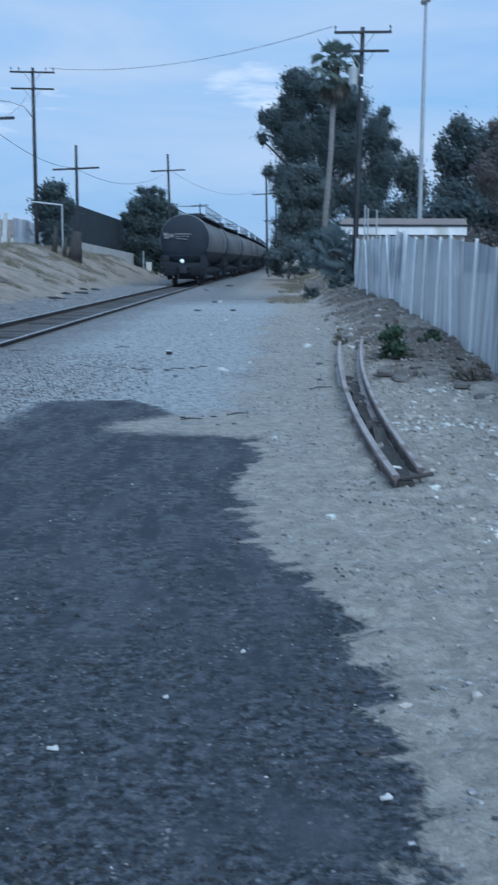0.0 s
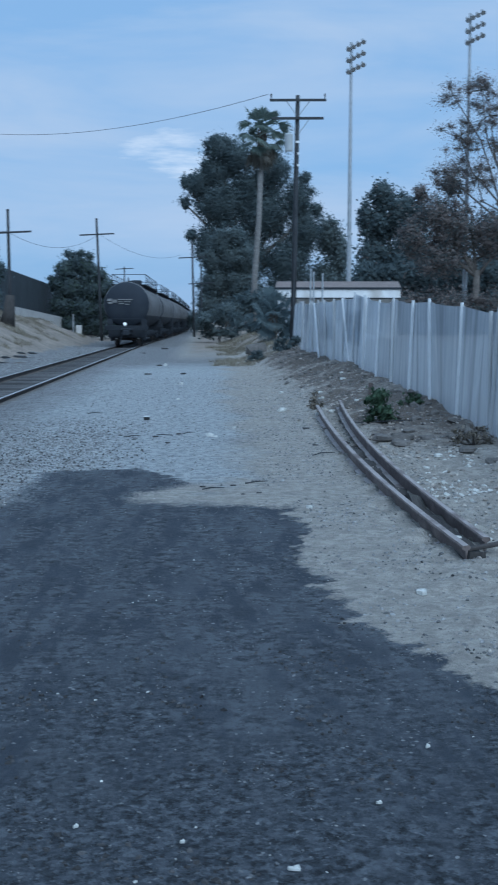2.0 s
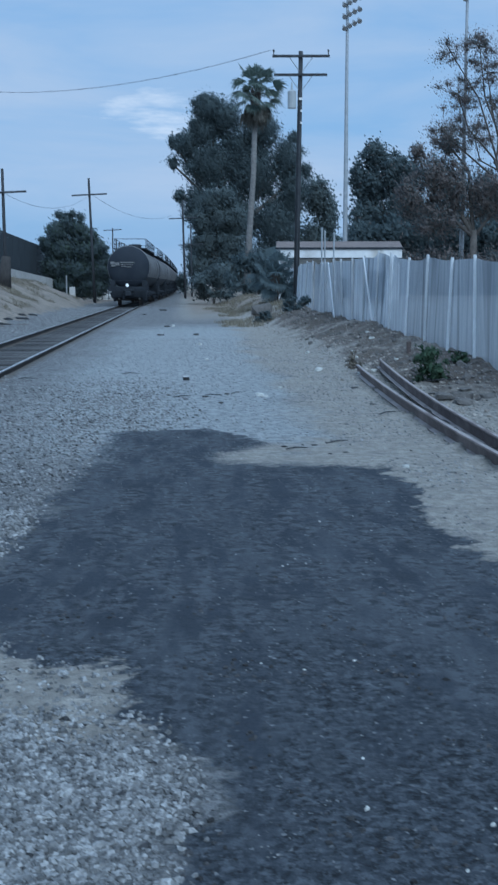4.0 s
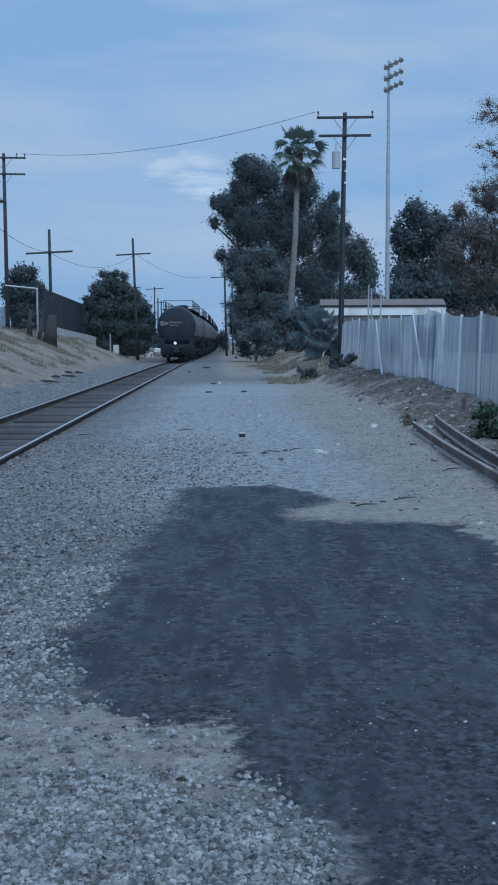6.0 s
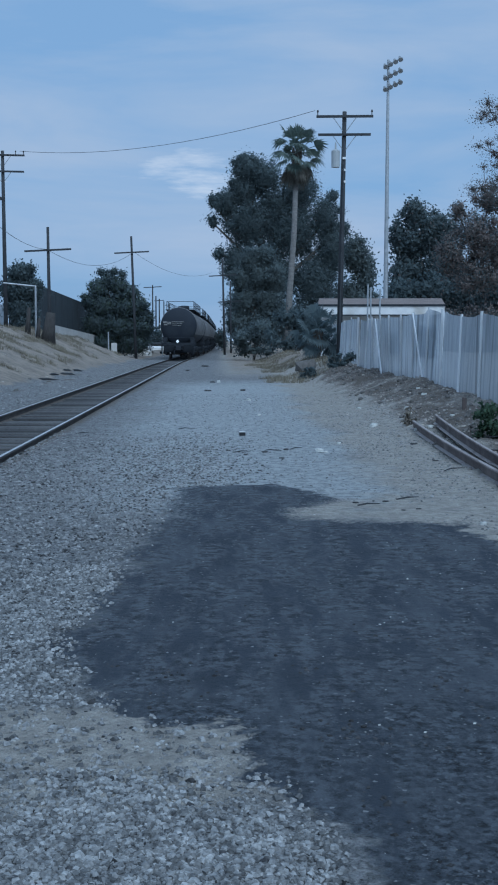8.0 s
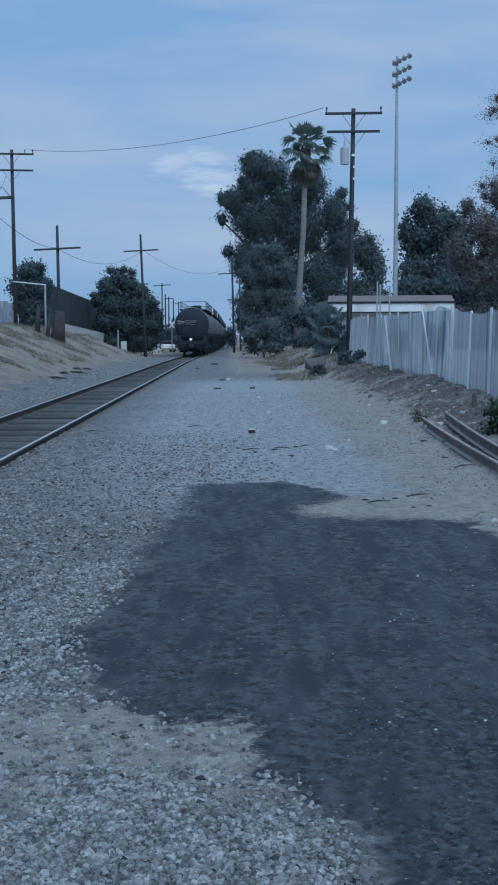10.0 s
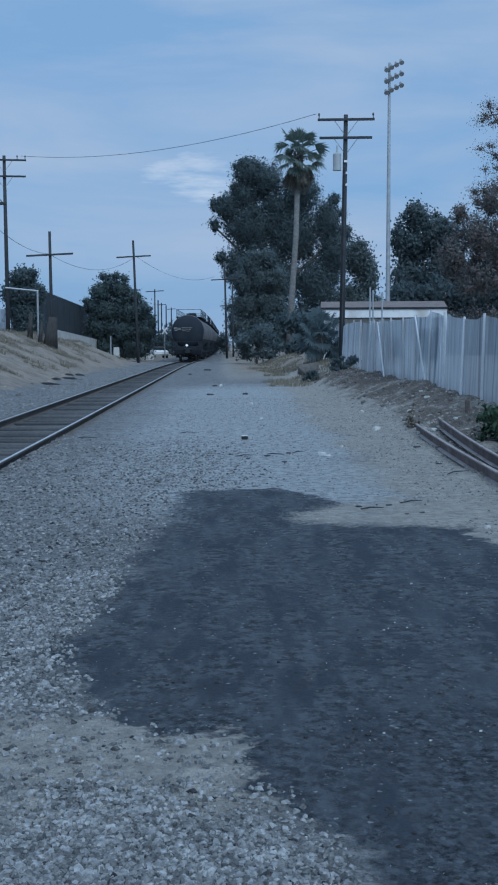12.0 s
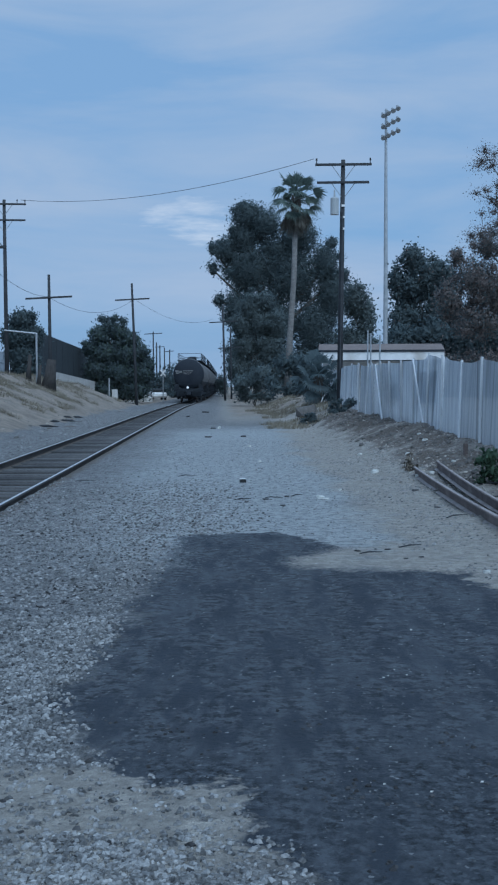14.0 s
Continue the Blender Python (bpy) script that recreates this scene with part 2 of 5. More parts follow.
def ground_material():
    m = bpy.data.materials.new("gravel_dirt_and_oiled_asphalt")
    m.use_nodes = True
    n, l = m.node_tree.nodes, m.node_tree.links
    p = n["Principled BSDF"]
    p.inputs["Roughness"].default_value = 0.92
    tc = n.new("ShaderNodeTexCoord")

    def tex(scale, detail=6, rough=.55):
        t = n.new("ShaderNodeTexNoise")
        t.inputs["Scale"].default_value, t.inputs["Detail"].default_value, t.inputs["Roughness"].default_value = scale, detail, rough
        l.new(tc.outputs["Object"], t.inputs["Vector"])
        return t.outputs["Fac"]

    def ramp(src, lo, hi, a, b):
        r = n.new("ShaderNodeValToRGB")
        r.color_ramp.elements[0].position, r.color_ramp.elements[1].position = lo, hi
        r.color_ramp.elements[0].color, r.color_ramp.elements[1].color = (*a, 1), (*b, 1)
        l.new(src, r.inputs[0])
        return r.outputs[0]

    def mix(f, a, b):
        x = n.new("ShaderNodeMixRGB")
        for s, v in zip(x.inputs, (f, a, b)):
            l.new(v, s)
        return x.outputs[0]

    def zone(attr, noise_out, soft, edge=.06):
        a = n.new("ShaderNodeAttribute")
        a.attribute_name = attr
        add = n.new("ShaderNodeMath")
        add.operation = "MULTIPLY_ADD"
        add.inputs[1].default_value = soft
        l.new(noise_out, add.inputs[0])
        l.new(a.outputs["Fac"], add.inputs[2])
        r = n.new("ShaderNodeMapRange")
        r.inputs[1].default_value, r.inputs[2].default_value = 0.5 - edge + soft / 2, 0.5 + edge + soft / 2
        l.new(add.outputs[0], r.inputs[0])
        return r.outputs[0]

    fine, mid, coarse, huge = tex(140, 4), tex(26, 6, .65), tex(2.2, 6, .6), tex(.35, 5)
    mottle = tex(3.5, 8, .7)
    cells = n.new("ShaderNodeTexVoronoi")
    cells.inputs["Scale"].default_value = 34
    l.new(tc.outputs["Object"], cells.inputs["Vector"])
    cell_value = n.new("ShaderNodeSeparateColor")
    l.new(cells.outputs["Color"], cell_value.inputs[0])
    gravel = mix(coarse, ramp(cell_value.outputs[0], 0, 1, (.05, .052, .055), (.40, .40, .40)), ramp(fine, .3, .7, (.12, .123, .126), (.36, .36, .36)))
    pale = mix(mid, ramp(fine, .3, .7, (.30, .325, .335), (.48, .50, .505)), ramp(coarse, .3, .7, (.41, .43, .435), (.55, .565, .565)))
    # dark noise patches put the shaded gaps between stones into the gravel colour
    pits = tex(13, 7, .8)
    gravel = mix(ramp(pits, .42, .52, (.85, .85, .85), (0, 0, 0)), gravel, ramp(fine, .3, .7, (.03, .032, .035), (.12, .123, .127)))
    grime = tex(9, 7, .72)
    pale = mix(ramp(grime, .43, .55, (1, 1, 1), (0, 0, 0)), pale, ramp(fine, .3, .7, (.18, .193, .202), (.33, .345, .352)))
    pale = mix(ramp(pits, .60, .68, (0, 0, 0), (.8, .8, .8)), pale, ramp(fine, .3, .7, (.42, .435, .44), (.58, .59, .59)))
    dirt = mix(mid, ramp(coarse, .3, .7, (.30, .282, .25), (.53, .50, .45)), ramp(fine, .3, .7, (.31, .292, .26), (.60, .565, .51)))
    dirt = mix(ramp(grime, .40, .55, (.8, .8, .8), (0, 0, 0)), dirt, ramp(fine, .3, .7, (.15, .142, .128), (.36, .34, .305)))
    ruts = n.new("ShaderNodeMapping")
    ruts.inputs["Scale"].default_value, ruts.inputs["Rotation"].default_value = (2.3, .62, 1), (0, 0, .12)
    l.new(tc.outputs["Object"], ruts.inputs[0])

    def rutted(scale, detail, rough):
        t = n.new("ShaderNodeTexNoise")
        t.inputs["Scale"].default_value, t.inputs["Detail"].default_value, t.inputs["Roughness"].default_value = scale, detail, rough
        l.new(ruts.outputs[0], t.inputs["Vector"])
        return t.outputs["Fac"]

    def cells_of(scale):
        v = n.new("ShaderNodeTexVoronoi")
        v.inputs["Scale"].default_value = scale
        l.new(tc.outputs["Object"], v.inputs["Vector"])
        c = n.new("ShaderNodeSeparateColor")
        l.new(v.outputs["Color"], c.inputs[0])
        return c.outputs

    crumb, chunk = cells_of(75), cells_of(46)
    # oiled fines, dusty wheel-worn streaks, then clusters of dark crumbs
    oiled = mix(mid, ramp(fine, .3, .7, (.019, .025, .036), (.049, .060, .082)), ramp(coarse, .3, .7, (.024, .030, .042), (.057, .069, .092)))
    dusty = mix(mid, ramp(fine, .3, .7, (.066, .075, .091), (.112, .124, .145)), ramp(coarse, .3, .7, (.072, .081, .097), (.126, .138, .158)))
    dark = mix(ramp(rutted(1.3, 5, .6), .43, .60, (0, 0, 0), (1, 1, 1)), oiled, dusty)
    clots = tex(11, 7, .78)
    dark = mix(ramp(rutted(2.6, 4, .6), .42, .55, (0, 0, 0), (.8, .8, .8)), dark, ramp(clots, .45, .57, (.115, .127, .148), (.012, .016, .023)))
    specks = mix(ramp(tex(17, 6, .8), .44, .56, (0, 0, 0), (1, 1, 1)), ramp(chunk[1], .1, 1, (.058, .067, .083), (.135, .149, .172)), ramp(chunk[0], .2, 1, (.005, .008, .012), (.040, .048, .062)))
    dark = mix(zone("loose", rutted(3.0, 5, .65), 2.6, .25), dark, specks)
    dark = mix(ramp(crumb[1], .988, .994, (0, 0, 0), (.8, .8, .8)), dark, ramp(crumb[0], 0, 1, (.16, .17, .18), (.36, .37, .38)))
    dirt = mix(ramp(tex(5.5, 8, .8), .46, .56, (0, 0, 0), (.7, .7, .7)), dirt, ramp(mid, .3, .7, (.20, .188, .168), (.36, .34, .305)))
    tan = mix(coarse, ramp(mid, .3, .7, (.215, .185, .15), (.38, .33, .27)), ramp(mid, .3, .7, (.285, .245, .20), (.44, .38, .315)))
    slope = tex(1.3, 9, .72)
    tan = mix(ramp(slope, .44, .58, (.85, .85, .85), (0, 0, 0)), tan, ramp(mid, .3, .7, (.13, .115, .10), (.27, .235, .20)))
    tan = mix(ramp(grime, .54, .64, (0, 0, 0), (.7, .7, .7)), tan, ramp(fine, .3, .7, (.28, .245, .20), (.46, .41, .34)))
    col = mix(zone("pale", mottle, 1.3, .3), gravel, pale)
    col = mix(zone("dirt", mottle, 1.3, .25), col, dirt)
    col = mix(zone("tan", mottle, 1.2, .2), col, tan)
    col = mix(zone("soil", mottle, 1.4, .2), col, ramp(mid, .3, .7, (.075, .062, .052), (.19, .165, .14)))
    col = mix(zone("dark", mid, 1.0, .12), col, dark)
    l.new(col, p.inputs["Base Color"])
    bump1, bump2 = n.new("ShaderNodeBump"), n.new("ShaderNodeBump")
    bump1.inputs["Strength"].default_value, bump1.inputs["Distance"].default_value = .8, .07
    bump2.inputs["Strength"].default_value, bump2.inputs["Distance"].default_value = .5, .012
    l.new(mid, bump1.inputs["Height"])
    l.new(fine, bump2.inputs["Height"])
    l.new(bump1.outputs[0], bump2.inputs["Normal"])
    l.new(bump2.outputs[0], p.inputs["Normal"])
    return m


#  mesh helpers 
def part(name, bm, material, parent=None, label=""):
    me = bpy.data.meshes.new(name)
    bm.to_mesh(me)
    bm.free()
    me.materials.append(material)
    ob = new(name, me)
    if parent:
        ob.parent = parent
    return tagged(ob, label)


def thing(name, label, category, m=Matrix(), group="", kind=""):
    ob = new(name)
    ob.empty_display_size = 0.3
    ob.matrix_basis = m
    return tagged(ob, label, category, group, kind)


def box(bm, c, s, m=Matrix(), bevel=0.0):
    made = bmesh.ops.create_cube(bm, size=1, matrix=m @ Matrix.Translation(c) @ Matrix.Diagonal((*s, 1)))
    if bevel:
        edges = {e for v in made["verts"] for e in v.link_edges}
        bmesh.ops.bevel(bm, geom=list(edges), offset=bevel, segments=1, affect="EDGES")
    return bm


def rod(bm, a, b, r0, r1=None, seg=8, caps=True):
    a, b = Vector(a), Vector(b)
    m = Matrix.Translation((a + b) / 2) @ (b - a).to_track_quat("Z", "Y").to_matrix().to_4x4()
    bmesh.ops.create_cone(bm, cap_ends=caps, segments=seg, radius1=r0, radius2=r0 if r1 is None else r1, depth=(b - a).length, matrix=m)
    return bm


def tube(bm, pts, radii, seg=7):
    """A smooth tapering tube through points."""
    rings = []
    pts = [Vector(p) for p in pts]
    for i, p in enumerate(pts):
        d = (pts[min(i + 1, len(pts) - 1)] - pts[max(i - 1, 0)]).normalized()
        q = d.to_track_quat("Z", "Y")
        rings.append([bm.verts.new(p + q @ Vector((math.cos(k * math.tau / seg), math.sin(k * math.tau / seg), 0)) * radii[i]) for k in range(seg)])
    for a, b in zip(rings, rings[1:]):
        for k in range(seg):
            bm.faces.new((a[k], a[(k + 1) % seg], b[(k + 1) % seg], b[k])).smooth = True
    bm.faces.new(rings[0][::-1])
    bm.faces.new(rings[-1])
    return bm


def mesh_object(name, verts, faces, material, parent=None, label=""):
    me = bpy.data.meshes.new(name)
    me.from_pydata(verts, [], faces)
    me.materials.append(material)
    ob = new(name, me)
    if parent:
        ob.parent = parent
    return tagged(ob, label)


#  the ground 
def smooth(a, b, v):
    t = np.clip((np.asarray(v, float) - a) / (b - a), 0, 1)
    return t * t * (3 - 2 * t)


def waves(x, y, size, seed):
    """A cheap smooth uneven field between about -1 and 1."""
    r = np.random.RandomState(seed)
    out = 0
    for k in range(9):
        a, f, ph = r.uniform(0, math.tau), r.uniform(.5, 1.6) / size, r.uniform(0, math.tau)
        out = out + np.sin((x * math.cos(a) + y * math.sin(a)) * f * math.tau + ph)
    return out / 4.5


def track_x(y):
    y = np.asarray(y, float)
    u = np.clip(y - 102, 0, 60)
    return -3.75 + .00032 * np.clip(y - 70, 0, 32) ** 2 + .0205 * u - .000133 * u * u + .0045 * np.clip(y - 162, 0, None)


def fence_foot(y):
    return np.interp(y, [8, 14, 18, 22, 30, 42, 80], [.0, .10, .28, .46, .58, .66, .75])


def ground_z(x, y):
    x, y = np.asarray(x, float), np.asarray(y, float)
    z = .012 * waves(x, y, 2.5, 1) + .03 * waves(x, y, 9, 2) * smooth(14, 30, y)
    berm = fence_foot(y) * smooth(2.6, 4.9, x + .25 * waves(x, y, 3, 4))
    z = z + berm * (1 + .10 * waves(x, y, 1.7, 3)) + .05 * waves(x, y, 1.1, 8) * smooth(2.8, 4, x) * smooth(12, 18, y) * smooth(60, 40, y)
    near = smooth(2.0, 2.9, x - .05 * np.clip(y - 8, 0, 8)) * smooth(24, 15, y)
    z = z + (.034 * waves(x, y, .6, 81) + .020 * waves(x, y, .25, 82)) * near
    u = track_x(y) - 3.3 - x
    slope = np.interp(y, [0, 30, 45, 75, 92, 100], [.2, .26, .38, .43, .43, 0])
    top = np.interp(y, [0, 30, 47, 65, 80, 92, 102], [.8, 1.0, 1.5, 2.3, 2.15, 1.6, .15])
    bank = np.minimum(np.clip(u, 0, None) * slope, top)
    z = z + bank * (1 + .10 * waves(x, y, 4, 5)) + .04 * waves(x, y, 1.6, 6) * smooth(0, 1.5, u)
    off = np.abs(x - track_x(y))
    z = z * smooth(1.2, 2.4, off) - .075 * smooth(.84, .74, off) + .045 * smooth(.74, .86, off) * smooth(2.3, 1.3, off)
    return z


PATCH = [(-.66, 12.37), (-.70, 10.3), (-.92, 7.1), (-1.04, 5.9), (-.84, 5.2), (-.62, 4.72), (-.19, 4.57), (.01, 3.98), (.17, 3.55), (.05, 2.8), (.1, 1), (.1, -6), (2.4, -6),
         (2.45, 2.1), (2.61, 2.66), (2.55, 3.09), (2.39, 3.34), (2.54, 3.64), (2.44, 4.53), (2.12, 5.33), (1.91, 6.43), (1.76, 7.87), (1.98, 8.45), (1.82, 9.0), (1.97, 9.88), (1.0, 9.98), (.62, 10.1), (.42, 10.45), (.55, 10.8), (.78, 11.1), (1.03, 11.45), (.62, 12.1), (.28, 12.57), (-.2, 12.5)]


def signed(poly, x, y):
    """Distance to a closed outline, positive inside."""
    best, inside = np.full(x.shape, 1e9), np.zeros(x.shape, bool)
    for (ax, ay), (bx, by) in zip(poly, poly[1:] + poly[:1]):
        dx, dy = bx - ax, by - ay
        t = np.clip(((x - ax) * dx + (y - ay) * dy) / (dx * dx + dy * dy), 0, 1)
        best = np.minimum(best, np.hypot(x - ax - t * dx, y - ay - t * dy))
        if ay != by:
            inside ^= ((ay > y) != (by > y)) & (x < ax + (y - ay) / (by - ay) * dx)
    return np.where(inside, best, -best)


def zones(x, y):
    d = signed(PATCH, x, y)
    d = d + .09 * waves(x, y, .9, 16) + .10 * waves(x, y, .35, 17) + .05 * waves(x, y, .16, 18)
    left = smooth(.4, -.5, x) * smooth(4.6, 6.5, y)
    dark = .5 + np.clip(d / (.28 + .5 * left + .65 * smooth(9.6, 10.2, y) * smooth(11.9, 11.2, y)), -1, 1) * .9
    pale = smooth(-3.4, -.3, x + .3 * waves(x, y, 4, 11)) * smooth(2.2, 1.0, x - .02 * y + .4 * waves(x, y, 3, 12)) * smooth(9, 12, y) * smooth(52, 36, y)
    right = smooth(.7, 2.2, x - .018 * np.clip(y - 12, 0, 60) + .35 * waves(x, y, 2.4, 13)) * smooth(90, 60, y)
    corner = smooth(5.4, 4.7, y + .5 * waves(x, y, 1.2, 14)) * smooth(3.5, 4.1, y + .3 * waves(x, y, .8, 62)) * smooth(-2.5, -1.0, x) * 1.0
    far = smooth(40, 60, y) * smooth(-1.5, .5, x)
    notch = smooth(9.5, 10.0, y) * smooth(12.2, 11.3, y + .3 * waves(x, y, .8, 65)) * smooth(0, .6, x) * (.75 + .3 * waves(x, y, .7, 66))
    dirt = np.maximum.reduce([right, corner, far * .6, notch])
    u = track_x(y) - 2.7 - x
    tan = np.maximum(smooth(.4, 1.2, u + .3 * waves(x, y, 3, 15)), smooth(38, 80, y + 8 * waves(x, y, 7, 23)) * smooth(-.8, 1.2, x + .5 * waves(x, y, 4, 24)) * .8)
    soil = smooth(3.0, 3.7, x + .3 * waves(x, y, 1.5, 20)) * smooth(5.6, 5.0, x) * smooth(11, 17, y) * smooth(60, 44, y) * (.72 + .25 * waves(x, y, 2.2, 21))
    soil = np.maximum(soil, smooth(1.25, .8, np.abs(x - track_x(y))) * .8)
    soil = np.maximum(soil, smooth(.55, .1, np.abs(x - track_x(y) + 2.75 + .3 * waves(x, y, 3, 91))) * smooth(.1, .7, waves(x, y, 4, 92)) * .7)
    loose = smooth(5.6, 2.9, y + .5 * waves(x, y, 1.3, 71)) * (.75 + .35 * waves(x, y, .9, 72)) + .42 * smooth(.1, .7, waves(x * 2, y * .7, 1.6, 73)) * smooth(12.5, 8, y)
    return dict(loose=loose, dark=dark, pale=pale, dirt=dirt, tan=tan, soil=soil)


def axis(stops):
    out = []
    for a, b, step in stops:
        out += list(np.arange(a, b, step))
    return np.array(out + [stops[-1][1]])


def ground():
    xs = axis([(-1500, -200, 260), (-200, -40, 16), (-40, -16, 2), (-16, -8, .5), (-8, -3, .2), (-3, 4, .07), (4, 7, .2), (7, 20, 1.3), (20, 60, 8), (60, 300, 40), (300, 1500, 240)])
    ys = axis([(-300, -30, 54), (-30, -4, 4), (-4, 1.5, .5), (1.5, 14, .07), (14, 24, .14), (24, 60, .4), (60, 120, 1.2), (120, 300, 10), (300, 2500, 220)])
    X, Y = np.meshgrid(xs, ys)
    Z = ground_z(X, Y)
    v = np.stack([X.ravel(), Y.ravel(), Z.ravel()], 1)
    w, h = len(xs), len(ys)
    i = (np.arange(h - 1)[:, None] * w + np.arange(w - 1)[None]).ravel()
    f = np.stack([i, i + 1, i + w + 1, i + w], 1)
    ob = mesh_object("ground", v.tolist(), f.tolist(), ground_material())
    for name, value in zones(v[:, 0], v[:, 1]).items():
        at = ob.data.attributes.new(name, "FLOAT", "POINT")
        at.data.foreach_set("value", value.astype(np.float32))
    ob.data.shade_smooth()
    return tagged(ob, "grey gravel, tan dirt and a dark oiled asphalt patch", "ground", kind="structure")


ground()


def pebble_shapes(n, seed, flat=.6, shape=1):
    r = np.random.RandomState(seed)
    shapes = []
    for _ in range(n):
        bm = bmesh.new()
        if shape:
            bmesh.ops.create_icosphere(bm, subdivisions=1, radius=1)
        else:
            bmesh.ops.create_cone(bm, cap_ends=True, cap_tris=False, segments=4, radius1=1, radius2=.6, depth=1)
            bmesh.ops.triangulate(bm, faces=bm.faces)
        bm.verts.index_update()
        v = np.array([x.co[:] for x in bm.verts])
        f = np.array([[q.index for q in p.verts] for p in bm.faces])
        bm.free()
        turn = np.array((Matrix.Rotation(r.uniform(-.5, .5), 3, "X") @ Matrix.Rotation(r.uniform(-.5, .5), 3, "Y")))
        v = v @ turn.T
        v = v * r.uniform(.58, 1.22, (len(v), 1)) * [1, r.uniform(.6, .9), r.uniform(.4, .8) * flat / .6]
        shapes.append((v, f))
    return shapes


def scatter(name, label, category, material, n, region, size, seed, keep=None, sink=.25, power=2.5, shape=1):
    """Loose stones strewn over a stretch of the ground, joined."""
    r = np.random.RandomState(seed)
    shapes = pebble_shapes(10, seed, .6 if shape else .68, shape)
    x, y = r.uniform(region[0], region[1], n), r.uniform(region[2], region[3], n)
    if keep is not None:
        ok = r.uniform(0, 1, n) < keep(x, y)
        x, y = x[ok], y[ok]
    s = size[0] + (size[1] - size[0]) * r.uniform(0, 1, len(x)) ** power
    a, z = r.uniform(0, math.tau, len(x)), ground_z(x, y)
    V, F, base = [], [], 0
    for k in range(len(x)):
        v, f = shapes[k % 10]
        c, q = math.cos(a[k]), math.sin(a[k])
        w = v @ np.array([[c, q, 0], [-q, c, 0], [0, 0, 1]]) * s[k] / 2
        V.append(w + [x[k], y[k], z[k] + s[k] * (.3 - sink)])
        F.append(f + base)
        base += len(v)
    ob = mesh_object(name, np.concatenate(V).tolist(), np.concatenate(F).tolist(), material)
    return tagged(ob, label, category, kind="stuff")


#  the track 
RAIL_SECTION = [(-.024, 0), (.024, 0), (.036, -.010), (.036, -.028), (.009, -.045), (.009, -.14), (.068, -.158), (.068, -.17), (-.068, -.17), (-.068, -.158), (-.009, -.14), (-.009, -.045), (-.036, -.028), (-.036, -.010)]


def rail_mesh(points, lean=0.0, size=1.0):
    bm = bmesh.new()
    rings = []
    pts = [Vector(p) for p in points]
    c, s = math.cos(lean), math.sin(lean)
    for i, p in enumerate(pts):
        d = (pts[min(i + 1, len(pts) - 1)] - pts[max(i - 1, 0)]).normalized()
        side = d.cross(Vector((0, 0, 1))).normalized()
        rings.append([bm.verts.new(p + side * (u * c - w * s) * size + Vector((0, 0, 1)) * (u * s + w * c) * size) for u, w in RAIL_SECTION])
    k = len(RAIL_SECTION)
    for a, b in zip(rings, rings[1:]):
        for j in range(k):
            bm.faces.new((a[j], b[j], b[(j + 1) % k], a[(j + 1) % k]))
    bm.faces.new(rings[0])
    bm.faces.new(rings[-1][::-1])
    bmesh.ops.recalc_face_normals(bm, faces=bm.faces)
    return bm


def track():
    t = thing("railway_track", "single railway track with shiny rails on worn wooden ties", "railway track")
    ys = list(range(-20, 70, 10)) + list(range(70, 330, 6))
    for side in (-.755, .755):
        pts = [(float(track_x(y)) + side, y, .10) for y in ys]
        r = part("rail", rail_mesh(pts), RUST, t, "rust-brown rail with a polished head")
        r.data.materials.append(STEEL_BRIGHT)
        for f in r.data.polygons:
            if f.normal.z > .9 and f.center.z > .08:
                f.material_index = 1
    bm = bmesh.new()
    box(bm, (0, 0, 0), (2.6, .23, .18), bevel=.015)
    first = part("tie", bm, TIE, t)
    rnd = random.Random(4)
    y = -9.0
    while y < 150:
        ob = first if y == -9.0 else new("tie", first.data)
        ob.parent = t
        ob.matrix_basis = pose(float(track_x(y)) + rnd.uniform(-.05, .05), y, -.125 + rnd.uniform(-.014, .006), 0, 0, rnd.uniform(-1.5, 1.5))
        y += .54 if y < 110 else .9
    return t


track()

#  the train 
CAR = 21.5
TRAIN_CARS = 8


def train_y(t):
    return 68.5 + 3.5 * t - .036 * t * t


